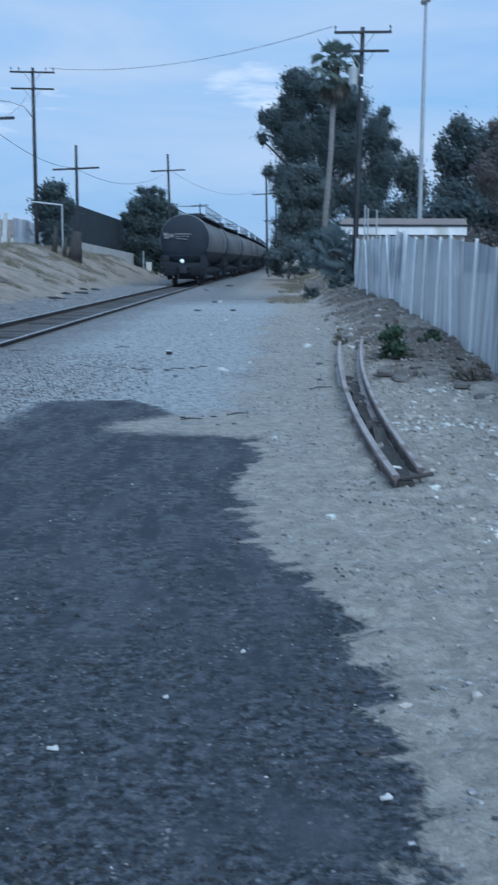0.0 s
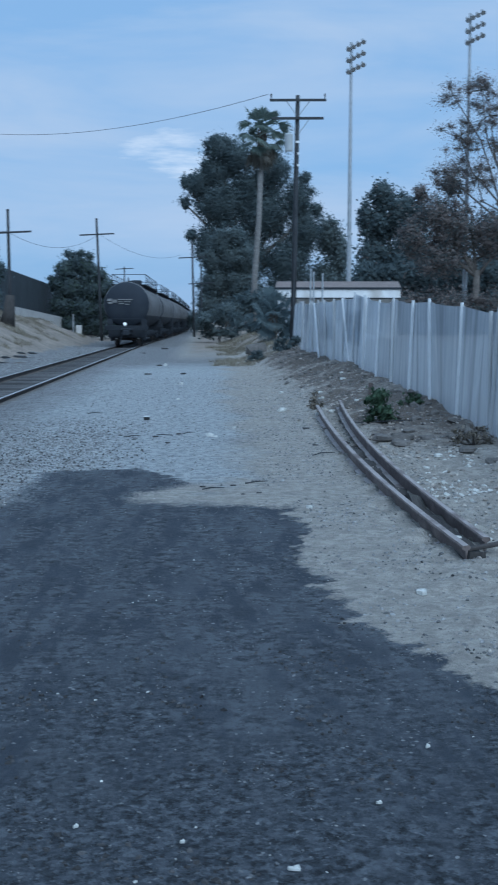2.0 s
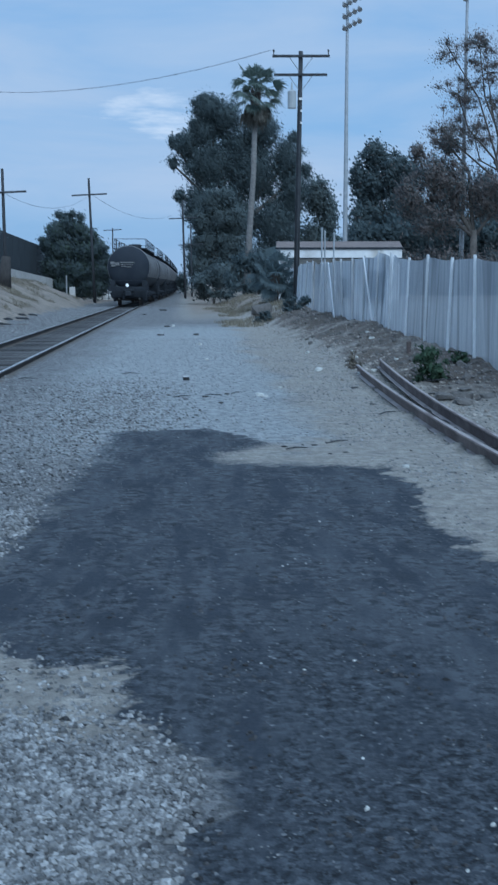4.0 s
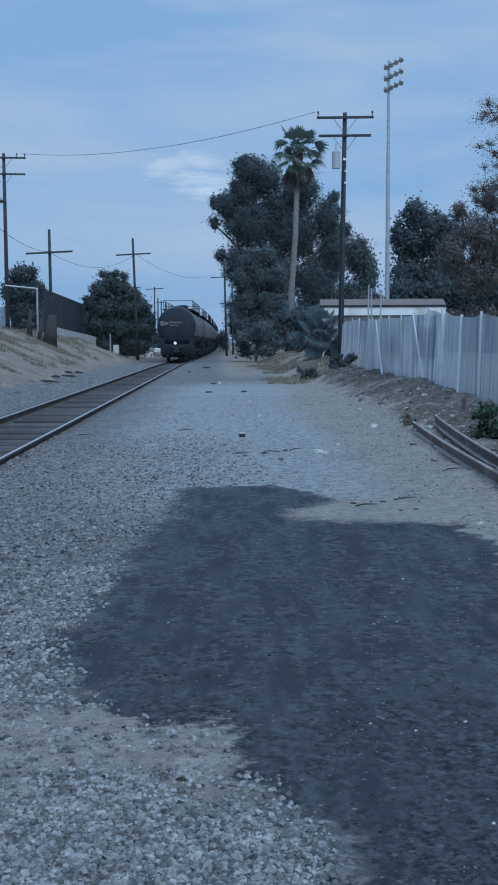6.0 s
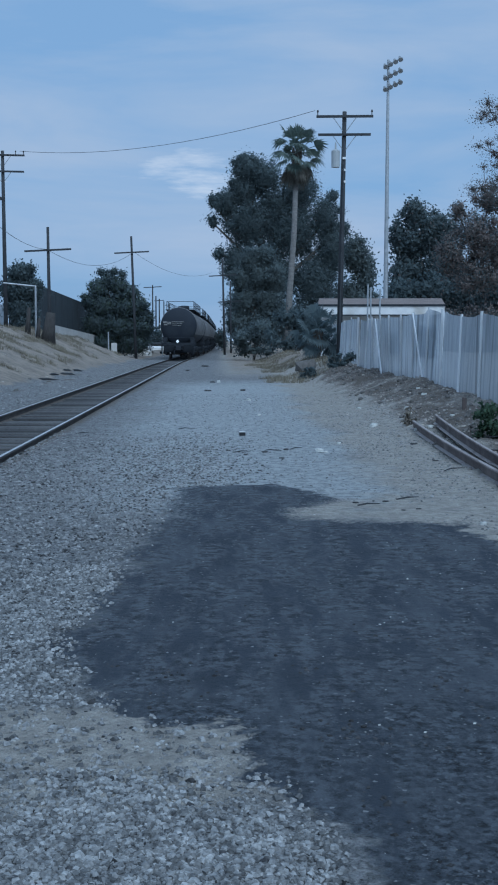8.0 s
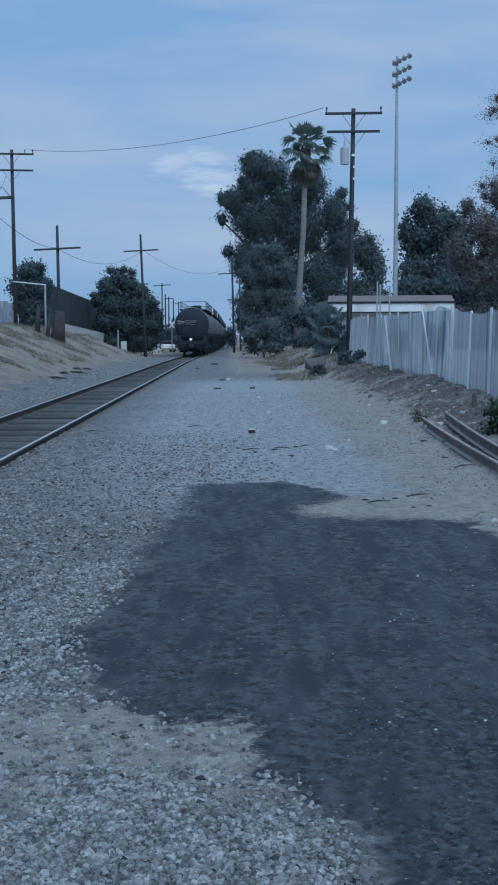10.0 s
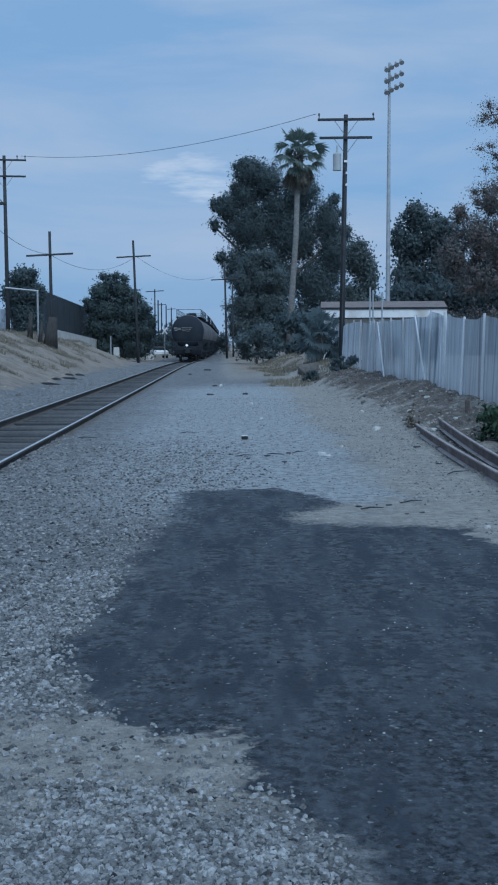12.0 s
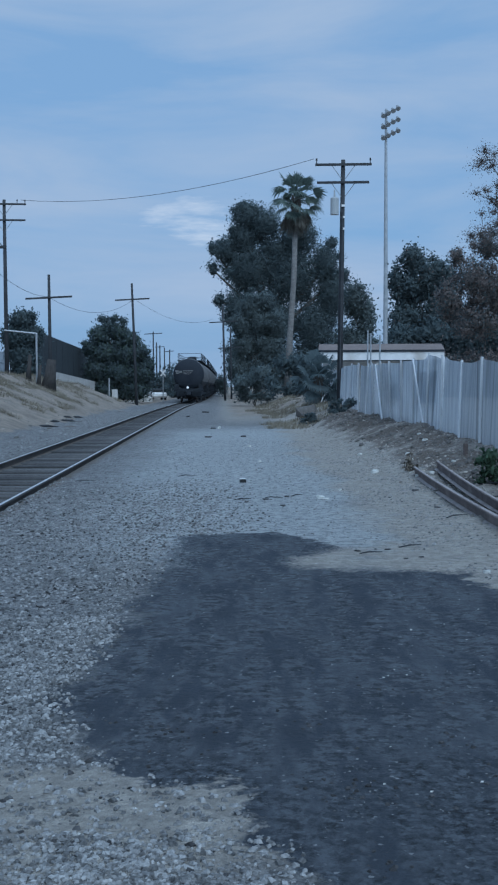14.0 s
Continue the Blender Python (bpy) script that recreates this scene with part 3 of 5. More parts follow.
def tank_car(grey):
    """A tank car along +y, its rear coupler face at the origin, on the rail heads (z 0)."""
    car = thing("tank_car", "dusty black railway tank car with grey sides and a top walkway" if grey else "black railway tank car with white lettering bars on its end", "tank car", group="tank cars of the train")
    L, R, zc = CAR - 1.3, 1.5, 2.68
    bm = bmesh.new()
    seg = 40
    prof = [(.55 + .55 * (1 - math.cos(k / 7 * math.pi / 2)), R * max(.02, math.sin(k / 7 * math.pi / 2))) for k in range(8)]
    prof += [(L * f, R) for f in (.25, .5, .75)]
    prof += [(L + .55 - y + .4, r) for y, r in prof[7::-1]]
    rings = [[bm.verts.new((r * math.cos(j * math.tau / seg), y, zc + r * math.sin(j * math.tau / seg))) for j in range(seg)] for y, r in prof]
    for a, b in zip(rings, rings[1:]):
        for j in range(seg):
            bm.faces.new((a[j], a[(j + 1) % seg], b[(j + 1) % seg], b[j])).smooth = True
    bm.faces.new(rings[0])
    bm.faces.new(rings[-1][::-1])
    bmesh.ops.recalc_face_normals(bm, faces=bm.faces)
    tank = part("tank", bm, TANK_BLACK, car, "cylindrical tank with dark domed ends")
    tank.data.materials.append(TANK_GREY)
    # sides are grey above z 1.95 and keep the ends' black below
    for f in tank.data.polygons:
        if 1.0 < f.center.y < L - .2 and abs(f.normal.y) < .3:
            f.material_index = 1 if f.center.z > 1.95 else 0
    for y in (4.0, 10.6, 17.2):
        bm = bmesh.new()
        for j in range(36):
            a, b = j * math.tau / 36, (j + 1) * math.tau / 36
            q = [bm.verts.new((rr * math.cos(v), yy, zc + rr * math.sin(v))) for rr, yy, v in ((R + .025, y, a), (R + .025, y + .14, a), (R + .025, y + .14, b), (R + .025, y, b))]
            bm.faces.new(q)
        part("band", bm, UNDER, car)
    bm = box(bmesh.new(), (0, CAR / 2, .95), (.75, CAR - 1.0, .4), bevel=.03)
    part("sill", bm, UNDER, car)
    for y in (1.1, CAR - 1.1):
        bm = box(bmesh.new(), (0, y, 1.2), (2.8, .5, .25), bevel=.03)
        for x in (-1.1, 1.1):
            box(bm, (x, y, 1.5), (.35, .45, .5))
        part("bolster", bm, UNDER, car)
    # dark box and pipes added to fill in the shade below the tank
    bm = box(bmesh.new(), (0, CAR / 2, .72), (1.9, CAR - 8.5, .5), bevel=.1)
    for k in range(5):
        rod(bm, (-1.25, 5 + k * 2.8, .75), (1.25, 5 + k * 2.8, .75), .16, seg=8)
    part("dark_underbody", bm, UNDER, car)
    bm = box(bmesh.new(), (0, 1.3, .9), (2.5, .7, .75), bevel=.08)
    part("end_sill", bm, UNDER, car)
    bm = rod(bmesh.new(), (0, -.1, .85), (0, .9, .85), .13, seg=8)
    box(bm, (0, -.02, .85), (.42, .35, .34), bevel=.05)
    part("coupler", bm, UNDER, car)
    bm = bmesh.new()
    rod(bm, (-.28, .1, .72), (-.34, -.02, .3), .035)
    part("air_hose", bm, UNDER, car)
    for y in (2.6, CAR - 2.6):
        bm = bmesh.new()
        for x in (-1.0, 1.0):
            box(bm, (x, y, .52), (.16, 2.2, .28), bevel=.04)
            for q in (-.85, .85):
                box(bm, (x * 1.04, y + q, .46), (.2, .3, .32), bevel=.04)
        box(bm, (0, y, .55), (2.2, .4, .28), bevel=.03)
        part("truck_frame", bm, UNDER, car)
        for q in (-.85, .85):
            bm = bmesh.new()
            for x in (-.755, .755):
                rod(bm, (x - .065, y + q, .42), (x + .065, y + q, .42), .42, seg=24)
            rod(bm, (-.75, y + q, .42), (.75, y + q, .42), .08)
            part("wheelset", bm, RUST, car)
    # upright white strips in line with the rear wheels
    for x in (-.72, .72):
        bm = box(bmesh.new(), (x, 1.25, .62), (.12, .03, .36), bevel=.01)
        part("end_strip", bm, WHITE, car, "small white strip at the car's end")
    for x in (-1.2, 1.2):
        bm = bmesh.new()
        for k in range(4):
            rod(bm, (x - .2, .55, .5 + .33 * k), (x + .2, .55, .5 + .33 * k), .016, seg=5)
        for q in (-.2, .2):
            rod(bm, (x + q, .55, .4), (x + q, .55, 1.6), .018, seg=5)
        part("ladder", bm, UNDER, car)
    bm = box(bmesh.new(), (0, .5, 1.05), (2.7, .25, .06))
    for x in (-1.3, 1.3):
        rod(bm, (x, .45, 1.05), (x, .45, 1.75), .02, seg=5)
    rod(bm, (-1.3, .45, 1.75), (1.3, .45, 1.75), .02, seg=5)
    part("end_platform", bm, UNDER, car)
    y0 = CAR / 2
    bm = rod(bmesh.new(), (0, y0, 4.1), (0, y0, 4.52), .42, seg=16)
    rod(bm, (0, y0, 4.5), (0, y0, 4.6), .47, .3, seg=16)
    box(bm, (0, y0 - .75, 4.34), (.55, .5, .42), bevel=.04)
    part("manway", bm, UNDER, car)
    for x in (-.9, .9):
        bm = box(bmesh.new(), (x, y0, 4.02), (.55, CAR - 5, .06))
        for k in range(9):
            box(bm, (x, 3.2 + k * (CAR - 6.4) / 8, 3.86), (.4, .08, .3))
        part("walkway", bm, UNDER, car)
        bm = bmesh.new()
        side = 1.12 if x > 0 else -1.12
        for k in range(9):
            y = 3.2 + k * (CAR - 6.4) / 8
            rod(bm, (side, y, 3.95), (side, y, 4.72), .022, seg=5)
        for z in (4.36, 4.72):
            rod(bm, (side, 3.2, z), (side, CAR - 3.2, z), .02, seg=5)
        part("handrail", bm, UNDER, car)
    for y in (3.2, CAR - 3.2):
        bm = rod(bmesh.new(), (-1.12, y, 4.72), (1.12, y, 4.72), .022, seg=5)
        part("end_rail", bm, UNDER, car)
    bm = box(bmesh.new(), (0, y0 - 1.9, 4.3), (.9, 1.1, .38), bevel=.05)
    part("valve_box", bm, UNDER, car)
    return car


def train():
    first = tank_car(True)
    cars = [first] + [copy_thing(first, Matrix()) for _ in range(TRAIN_CARS - 1)]
    last = cars[0]
    tagged(last, "black and grey railway tank car with a white end marker")
    # only the last car carries the markings and the marker
    bm = bmesh.new()
    for x0, x1, z, h in ((-.55, -.05, 3.0, .07), (-.03, .42, 3.0, .07), (-1.25, -.95, 2.98, .16), (-.93, -.62, 2.9, .2), (-1.2, -.9, 2.78, .12), (-.55, -.2, 2.86, .05), (-.15, .3, 2.86, .05), (-.5, -.15, 2.74, .06), (-.1, .2, 2.7, .05)):
        x = (x0 + x1) / 2
        q = min(1.0, math.hypot(x, z - 2.68) / 1.5)
        box(bm, (x, .55 + .55 * (1 - math.sqrt(1 - q * q)) - .01, z), (x1 - x0, .09, h))
    part("lettering", bm, FADED, last, "faded white lettering bars")
    bm = box(bmesh.new(), (0, 0, 0), (.2, .12, .2), pose(-.05, -.2, 1.42, 0, 45, 0), bevel=.03)
    marker = part("end_marker", bm, REFLECT, last, "white end-of-train marker")
    bm = rod(bmesh.new(), (-.05, -.14, .95), (-.05, -.14, 1.25), .03)
    part("marker_bracket", bm, UNDER, marker)
    return cars


def motions(cars):
    for k, car in enumerate(cars):
        rows = []
        for i in range(15):
            y = train_y(i) + k * CAR
            a, b = y + 2.6, y + CAR - 2.6
            xa, xb = float(track_x(a)), float(track_x(b))
            turn = math.atan2(xb - xa, b - a)
            rows.append((i, pose(xa - math.sin(turn) * 2.6, y, .10, 0, 0, -math.degrees(turn))))
        walk(car, rows)


CARS = train()


#  loose rails by the roadside 
def loose_rails():
    left = [(2.93, 7.5), (2.88, 8.95), (2.84, 11.0), (2.86, 13.2), (2.92, 15.4), (3.02, 18.0), (3.13, 20.0)]
    right = [(3.15, 7.8), (3.11, 9.2), (3.10, 11.4), (3.14, 13.4), (3.23, 15.8), (3.38, 18), (3.53, 20)]
    for row, lean, rise in ((left, .1, .008), (right, -.05, .0155)):
        ys = np.linspace(row[0][1], row[-1][1], 26)
        c = np.polyfit([p[1] for p in row], [p[0] for p in row], 4)
        pts = [(float(np.polyval(c, y)), float(y), .10 + rise * (y - 7.7)) for y in ys]
        ob = part("loose_rail", rail_mesh(pts, lean, .88), LOOSE_RUST, None)
        ob.data.materials.append(PALE_RUST)
        # upward faces get the paler rust, all others the darker one
        for f in ob.data.polygons:
            if f.normal.z > .8:
                f.material_index = 1
        tagged(ob, "long bent rusty rail lying discarded on the dirt", "rail", group="discarded rails")


loose_rails()


def rail_bed():
    # ragged dark strip, added to darken the shaded gap between the rails
    bm = bmesh.new()
    r = random.Random(14)
    lo, hi = [], []
    for k in range(30):
        y = 7.45 + k * .27
        x, z = 3.005 + .0085 * max(0, y - 12) ** 1.4, float(ground_z(3.0, y))
        w = .088 + r.uniform(-.03, .012)
        lo.append([bm.verts.new((x + q * w, y, z - .03)) for q in (-1, 1)])
        hi.append([bm.verts.new((x + q * w * .85, y, z + .03 + r.uniform(-.03, .035))) for q in (-1, 1)])
    for i in range(29):
        bm.faces.new((hi[i][0], hi[i][1], hi[i + 1][1], hi[i + 1][0]))
        for q in (0, 1):
            bm.faces.new((lo[i][q], hi[i][q], hi[i + 1][q], lo[i + 1][q]))
    for i in (0, 29):
        bm.faces.new((lo[i][0], lo[i][1], hi[i][1], hi[i][0]))
    bmesh.ops.recalc_face_normals(bm, faces=bm.faces)
    tagged(part("dark_gap_strip", bm, DARK_TIMBER_AND_GAP), "dark strip added in the shaded gap between the discarded rails", "timber")
    bm = box(bmesh.new(), (0, 0, .075), (.26, .045, .03), pose(3.12, 7.72, float(ground_z(3.12, 7.72)), 0, -8, 10), bevel=.008)
    tagged(part("iron_bar", bm, RUST), "short dark iron bar across the rail ends", "iron bar")


rail_bed()


#  the screened fence 
def fence(name, corners, label, height, seed, step=3.0):
    r = random.Random(seed)
    f = thing(name, label, "fence")
    for (ax, ay), (bx, by) in zip(corners, corners[1:]):
        n = max(1, round(math.hypot(bx - ax, by - ay) / step))
        d = Vector((bx - ax, by - ay, 0)).normalized()
        side = Vector((d.y, -d.x, 0))
        tops = []
        for k in range(n + 1):
            p = Vector((ax + (bx - ax) * k / n, ay + (by - ay) * k / n, 0))
            p.z = float(ground_z(p.x, p.y))
            lean = side * r.uniform(-.07, .12) + d * r.uniform(-.12, .12)
            h = height + r.uniform(-.04, .05)
            tops.append((p, p + lean + Vector((0, 0, h))))
            part("post", rod(bmesh.new(), p - Vector((0, 0, .2)) - side * .05, p + lean + Vector((0, 0, h + .05)) - side * .05, .028, seg=8), POST_GREY, f)
        for (p0, t0), (p1, t1) in zip(tops, tops[1:]):
            bm = bmesh.new()
            nu, nv = 26, 5
            amp, ph = r.uniform(.001, .004), r.uniform(0, 6)
            sag = r.uniform(.0, .05)
            grid = []
            for j in range(nv + 1):
                row = []
                for i in range(nu + 1):
                    u, v = i / nu, j / nv
                    p = (p0.lerp(p1, u)).lerp(t0.lerp(t1, u), v)
                    p.z -= sag * 4 * u * (1 - u) * v
                    if j == 0:
                        p.z = float(ground_z(p.x, p.y)) - .02
                    p += side * (amp * math.sin(u * 40 + ph) + .04 * math.sin(u * 7 + ph * 2) * v)
                    row.append(bm.verts.new(p))
                grid.append(row)
            for j in range(nv):
                for i in range(nu):
                    bm.faces.new((grid[j][i], grid[j][i + 1], grid[j + 1][i + 1], grid[j + 1][i]))
            s = part("screen", bm, FABRIC, f)
            mod = s.modifiers.new("thick", "SOLIDIFY")
            mod.thickness = .012
    return f


FENCE = fence("screened_fence", [(5.05, 7.0), (5.0, 15.0), (4.95, 27.0), (4.75, 41.5)], "tall chain-link fence covered with faded grey screen sheets", 1.66, 7, step=1.9)
fence("far_fence", [(4.9, 43.0), (6.6, 78.0)], "grey screened fence running on behind the bushes", 1.75, 9, step=5)


def fence_extras():
    """Boards, backing sheets and tall pipes at the fence's far stretch, and a stub at its foot."""
    for y0, y1, top, wood in ((37.0, 35.5, 1.62, POST_GREY), (30.4, 28.8, 1.70, POST_GREY), (31.2, 31.5, 1.62, POLE_WOOD), (28.6, 28.6, 1.55, POLE_WOOD)):
        x = float(np.interp(y0, [27, 41.5], [4.95, 4.75])) + (.10 if wood is POLE_WOOD else -.10)
        a, b = Vector((x, y1, float(ground_z(x, y1)))), Vector((x, y0, float(ground_z(x, y0)) + top))
        bm = box(bmesh.new(), (0, 0, 0), (.035, .075, (b - a).length), Matrix.Translation((a + b) / 2) @ pose(0, 0, 0, -math.degrees(math.atan2(y0 - y1, top)), 0, 0), bevel=.006)
        part("board", bm, wood, FENCE)
    for y0, y1, z0, z1 in ((33.2, 35.6, 1.18, 1.98), (28.0, 30.6, 1.14, 1.98)):
        x = float(np.interp(y0, [27, 41.5], [4.95, 4.75])) + .09
        part("backing_sheet", box(bmesh.new(), (x, (y0 + y1) / 2, (z0 + z1) / 2), (.02, y1 - y0, z1 - z0)), WHITE, FENCE, "pale backing sheet behind the screen")
    for x, y, h, lean in ((4.93, 40.8, 2.75, .02), (5.08, 40.9, 2.66, -.02), (5.32, 40.6, 2.70, .03)):
        t = thing("upright_pipe", "tall thin grey pipe standing at the fence end", "pipe", pose(x, y, float(ground_z(x, y)) - .1), group="upright pipes")
        part("pipe", rod(bmesh.new(), (0, 0, 0), (lean, 0, h + .1), .028, seg=8), GALV, t)
        part("cap", rod(bmesh.new(), (lean, 0, h + .1), (lean, 0, h + .16), .036, .03, seg=8), GALV, t)
    t = thing("rusty_stub", "short rusty post stub at the foot of the fence", "post", pose(4.22, 21.0, float(ground_z(4.22, 21.0)) - .05))
    part("stub", box(bmesh.new(), (0, 0, .13), (.08, .06, .26), bevel=.012), LOOSE_RUST, t)


fence_extras()


#  poles and wires 
def utility_pole(x, y, top, arms, label, lean=0.0, r=.15, transformer=False, foot=None):
    z0 = float(ground_z(x, y)) - .3 if foot is None else foot
    p = thing("utility_pole", label, "utility pole", pose(x, y, z0))
    h = top - z0
    part("pole", tube(bmesh.new(), [(0, 0, 0), (lean * .5, 0, h * .5), (lean, 0, h)], [r * .85, r * .74, r * .6], 10), POLE_WOOD, p)
    for z, w, yaw, pins in arms:
        m = pose(lean * (z - z0) / h, -.16, z - z0, 0, -3.5 if len(arms) == 1 else 0, yaw)
        bm = box(bmesh.new(), (0, 0, 0), (w, .10, .115), m, bevel=.01)
        arm = part("crossarm", bm, POLE_WOOD, p)
        for q in (-1, 1) if len(arms) > 1 else ():
            part("brace", rod(bmesh.new(), m @ Vector((q * .55, 0, -.05)), m @ Vector((q * .06, .1, -.7)), .018, seg=5), GALV, arm)
        for q in pins:
            bm = rod(bmesh.new(), m @ Vector((q * w / 2, 0, .06)), m @ Vector((q * w / 2, 0, .24)), .025, .025, seg=6)
            rod(bm, m @ Vector((q * w / 2, 0, .2)), m @ Vector((q * w / 2, 0, .3)), .05, .035, seg=8)
            part("insulator", bm, POLE_WOOD, arm)
    if transformer:
        bm = rod(bmesh.new(), (-.24, -.05, h - 2.62), (-.24, -.05, h - 1.85), .2, seg=16)
        rod(bm, (-.24, -.05, h - 1.85), (-.24, -.05, h - 1.78), .2, .1, seg=16)
        part("transformer", bm, TRANSFORMER, p, "grey pole transformer")
        part("bushing", rod(bmesh.new(), (-.24, -.05, h - 1.78), (-.24, -.05, h - 1.45), .05, .03), TRANSFORMER, p)
        for k in range(3):
            part("marker_plate", box(bmesh.new(), (lean * .9, -.17, h - 2.2 - k * .55), (.16, .03, .10)), WHITE, p)
        part("conduit", rod(bmesh.new(), (-.02, -.2, 0), (lean * .8 - .02, -.19, h - 2.5), .04), POLE_WOOD, p)
    return p


utility_pole(5.55, 56.5, 12.45, [(12.2, 2.7, -4, (-.95, .95)), (11.35, 2.5, -4, ())], "tall dark wooden utility pole with two crossarms and a grey transformer", .18, .17, True)
utility_pole(-14.39, 78, 13.95, [(13.65, 2.9, 6, (-.95, -.6, .6, .95)), (12.6, 2.8, 6, ())], "tall wooden utility pole with two crossarms behind the bank", -.05, .17)
utility_pole(-10.2, 47.5, 8.25, [(7.15, 2.55, 8, (-.95, -.8))], "slim wooden line pole with one tilted crossarm on the bank", .15, .14)
utility_pole(-10.92, 74, 8.65, [(7.2, 2.9, 8, ())], "slim wooden line pole with one tilted crossarm on the bank", -.05, .14)
utility_pole(-7.3, 99, 10.3, [(8.95, 2.9, 8, ())], "slim wooden line pole with one tilted crossarm beside the track", -.35, .15)
utility_pole(.33, 134, 10.9, [(9.0, 3.2, 6, ())], "slim wooden line pole with one crossarm beside the track", -.25, .17)
utility_pole(1.2, 150, 9.2, [(6.6, 3.2, 6, ())], "slim wooden line pole with one crossarm beside the track", -.1, .15)
utility_pole(-9.95, 170, 9.6, [(9.3, 2.6, 6, ())], "distant line pole with one crossarm", 0, .14)
for k in range(4):
    utility_pole((-10.3, -10.4, -10.2, -9.8)[k], 185 + 12 * k, 8.6, [(8.3, 1.6, 6, ())] if k % 2 else [], "distant short line pole beyond the tree", 0, .16)


def lamp_arm():
    t = thing("street_lamp", "small street lamp on a curved arm fixed to the tall pole", "street lamp", pose(-14.49, 77.8, 10.8))
    part("arm", tube(bmesh.new(), [(0, 0, 0), (-.5, -.1, .65), (-1.4, -.3, .95), (-2.6, -.5, 1.0)], [.04] * 4, 6), GALV, t)
    part("lamp_head", box(bmesh.new(), (-2.9, -.55, .97), (.6, .22, .12), bevel=.04), TRANSFORMER, t)


lamp_arm()


def wire(a, b, sag, r=.012):
    a, b = Vector(a), Vector(b)
    pts = []
    for i in range(17):
        u = i / 16
        p = a.lerp(b, u)
        p.z -= sag * 4 * u * (1 - u)
        pts.append(p)
    ob = part("overhead_wire", tube(bmesh.new(), pts, [r] * 17, 5), CABLE)
    tagged(ob, "thin black overhead wire slung between the poles", "wire", group="overhead wires")


wire((-13.3, 77.8, 13.9), (4.3, 56.3, 12.45), .75, .013)
wire((-10.2, 47.3, 7.2), (-10.92, 73.8, 7.25), .5)
wire((-10.92, 73.8, 7.2), (-7.55, 98.8, 8.9), 1.0)
wire((-7.3, 98.8, 8.9), (-1.1, 133.8, 9.3), 1.0)
wire((-14.8, 77.8, 12.2), (-10.2, 47.3, 7.25), .6)
wire((-26, 40, 8.6), (-10.2, 47.3, 7.2), .9)


def floodlight_mast(x, y, top, turn):
    z0 = float(ground_z(x, y)) - .3
    t = thing("floodlight_mast", "tall galvanised sports floodlight mast with three rows of lamps", "floodlight", pose(x, y, z0), group="floodlight masts")
    h = top - z0
    part("mast", rod(bmesh.new(), (0, 0, 0), (0, 0, h), .20, .09, 12), GALV, t)
    for k in range(3):
        z = h - .25 - k * .82
        m = pose(.3, -.2, z, 0, -22, turn)
        arm = part("lamp_arm", box(bmesh.new(), (0, 0, 0), (1.5, .08, .08), m), GALV, t)
        for q in (-.60, -.2, .2, .60):
            bm = rod(bmesh.new(), m @ Vector((q, .06, .18)), m @ Vector((q + .03, -.20, -.10)), .08, .165, 12)
            rod(bm, m @ Vector((q + .03, -.20, -.10)), m @ Vector((q + .035, -.24, -.145)), .185, .185, 12)
            part("lamp_head", bm, LAMP_BODY, arm)


floodlight_mast(12.25, 88, 22.3, -20)
floodlight_mast(21.1, 88, 24.5, -20)


#  plants 
def leaf_quads(p, size, r, flat, out):
    """Small bent two-triangle leaves at the points p, their faces turned to the outside of their clump."""
    n = len(p)
    a = r.normal(size=(n, 3))
    a /= np.linalg.norm(a, axis=1)[:, None]
    b = np.cross(a, r.normal(size=(n, 3)))
    b /= np.linalg.norm(b, axis=1)[:, None]
    c = np.cross(a, b)
    b *= np.where((c * out).sum(1) > 0, -1, 1)[:, None]
    face = -np.cross(a, b)
    N = out + .55 * face
    N /= np.linalg.norm(N, axis=1)[:, None]
    s = (size * r.uniform(.5, 1.35, n))[:, None]
    V = np.stack([p - a * s / 2, p + b * s * flat / 2, p + a * s / 2, p - b * s * flat / 2 + np.cross(a, b) * s * .12], 1).reshape(-1, 3)
    return V, np.arange(n * 4).reshape(-1, 4), np.repeat(N, 4, 0)


def together(*sets):
    """Joins several sets of leaves into one."""
    V, F, N, base = [], [], [], 0
    for v, f, m in sets:
        V.append(v), F.append(f + base), N.append(m)
        base += len(v)
    return np.concatenate(V), np.concatenate(F), np.concatenate(N)


def leaf_object(name, leafage, material, parent=None, label=""):
    V, F, N = leafage
    ob = mesh_object(name, V.tolist(), F.tolist(), material, parent, label)
    ob.data.shade_smooth()
    ob.data.normals_split_custom_set_from_vertices(N.tolist())
    return ob


def leaves(clumps, n, size, seed, flat=.55):
    """Leaves round clump centres (x, y, z, radius): vertices and faces."""
    r = np.random.RandomState(seed)
    c = np.array(clumps, float)
    wgt = c[:, 3] ** 2
    k = r.choice(len(c), n, p=wgt / wgt.sum())
    d = r.normal(size=(n, 3))
    d /= np.linalg.norm(d, axis=1)[:, None]
    p = c[k, :3] + d * (c[k, 3] * np.abs(r.normal(0, .62, n)).clip(0, 1.9))[:, None] * [1, 1, .8]
    return leaf_quads(p, size, r, flat, d)


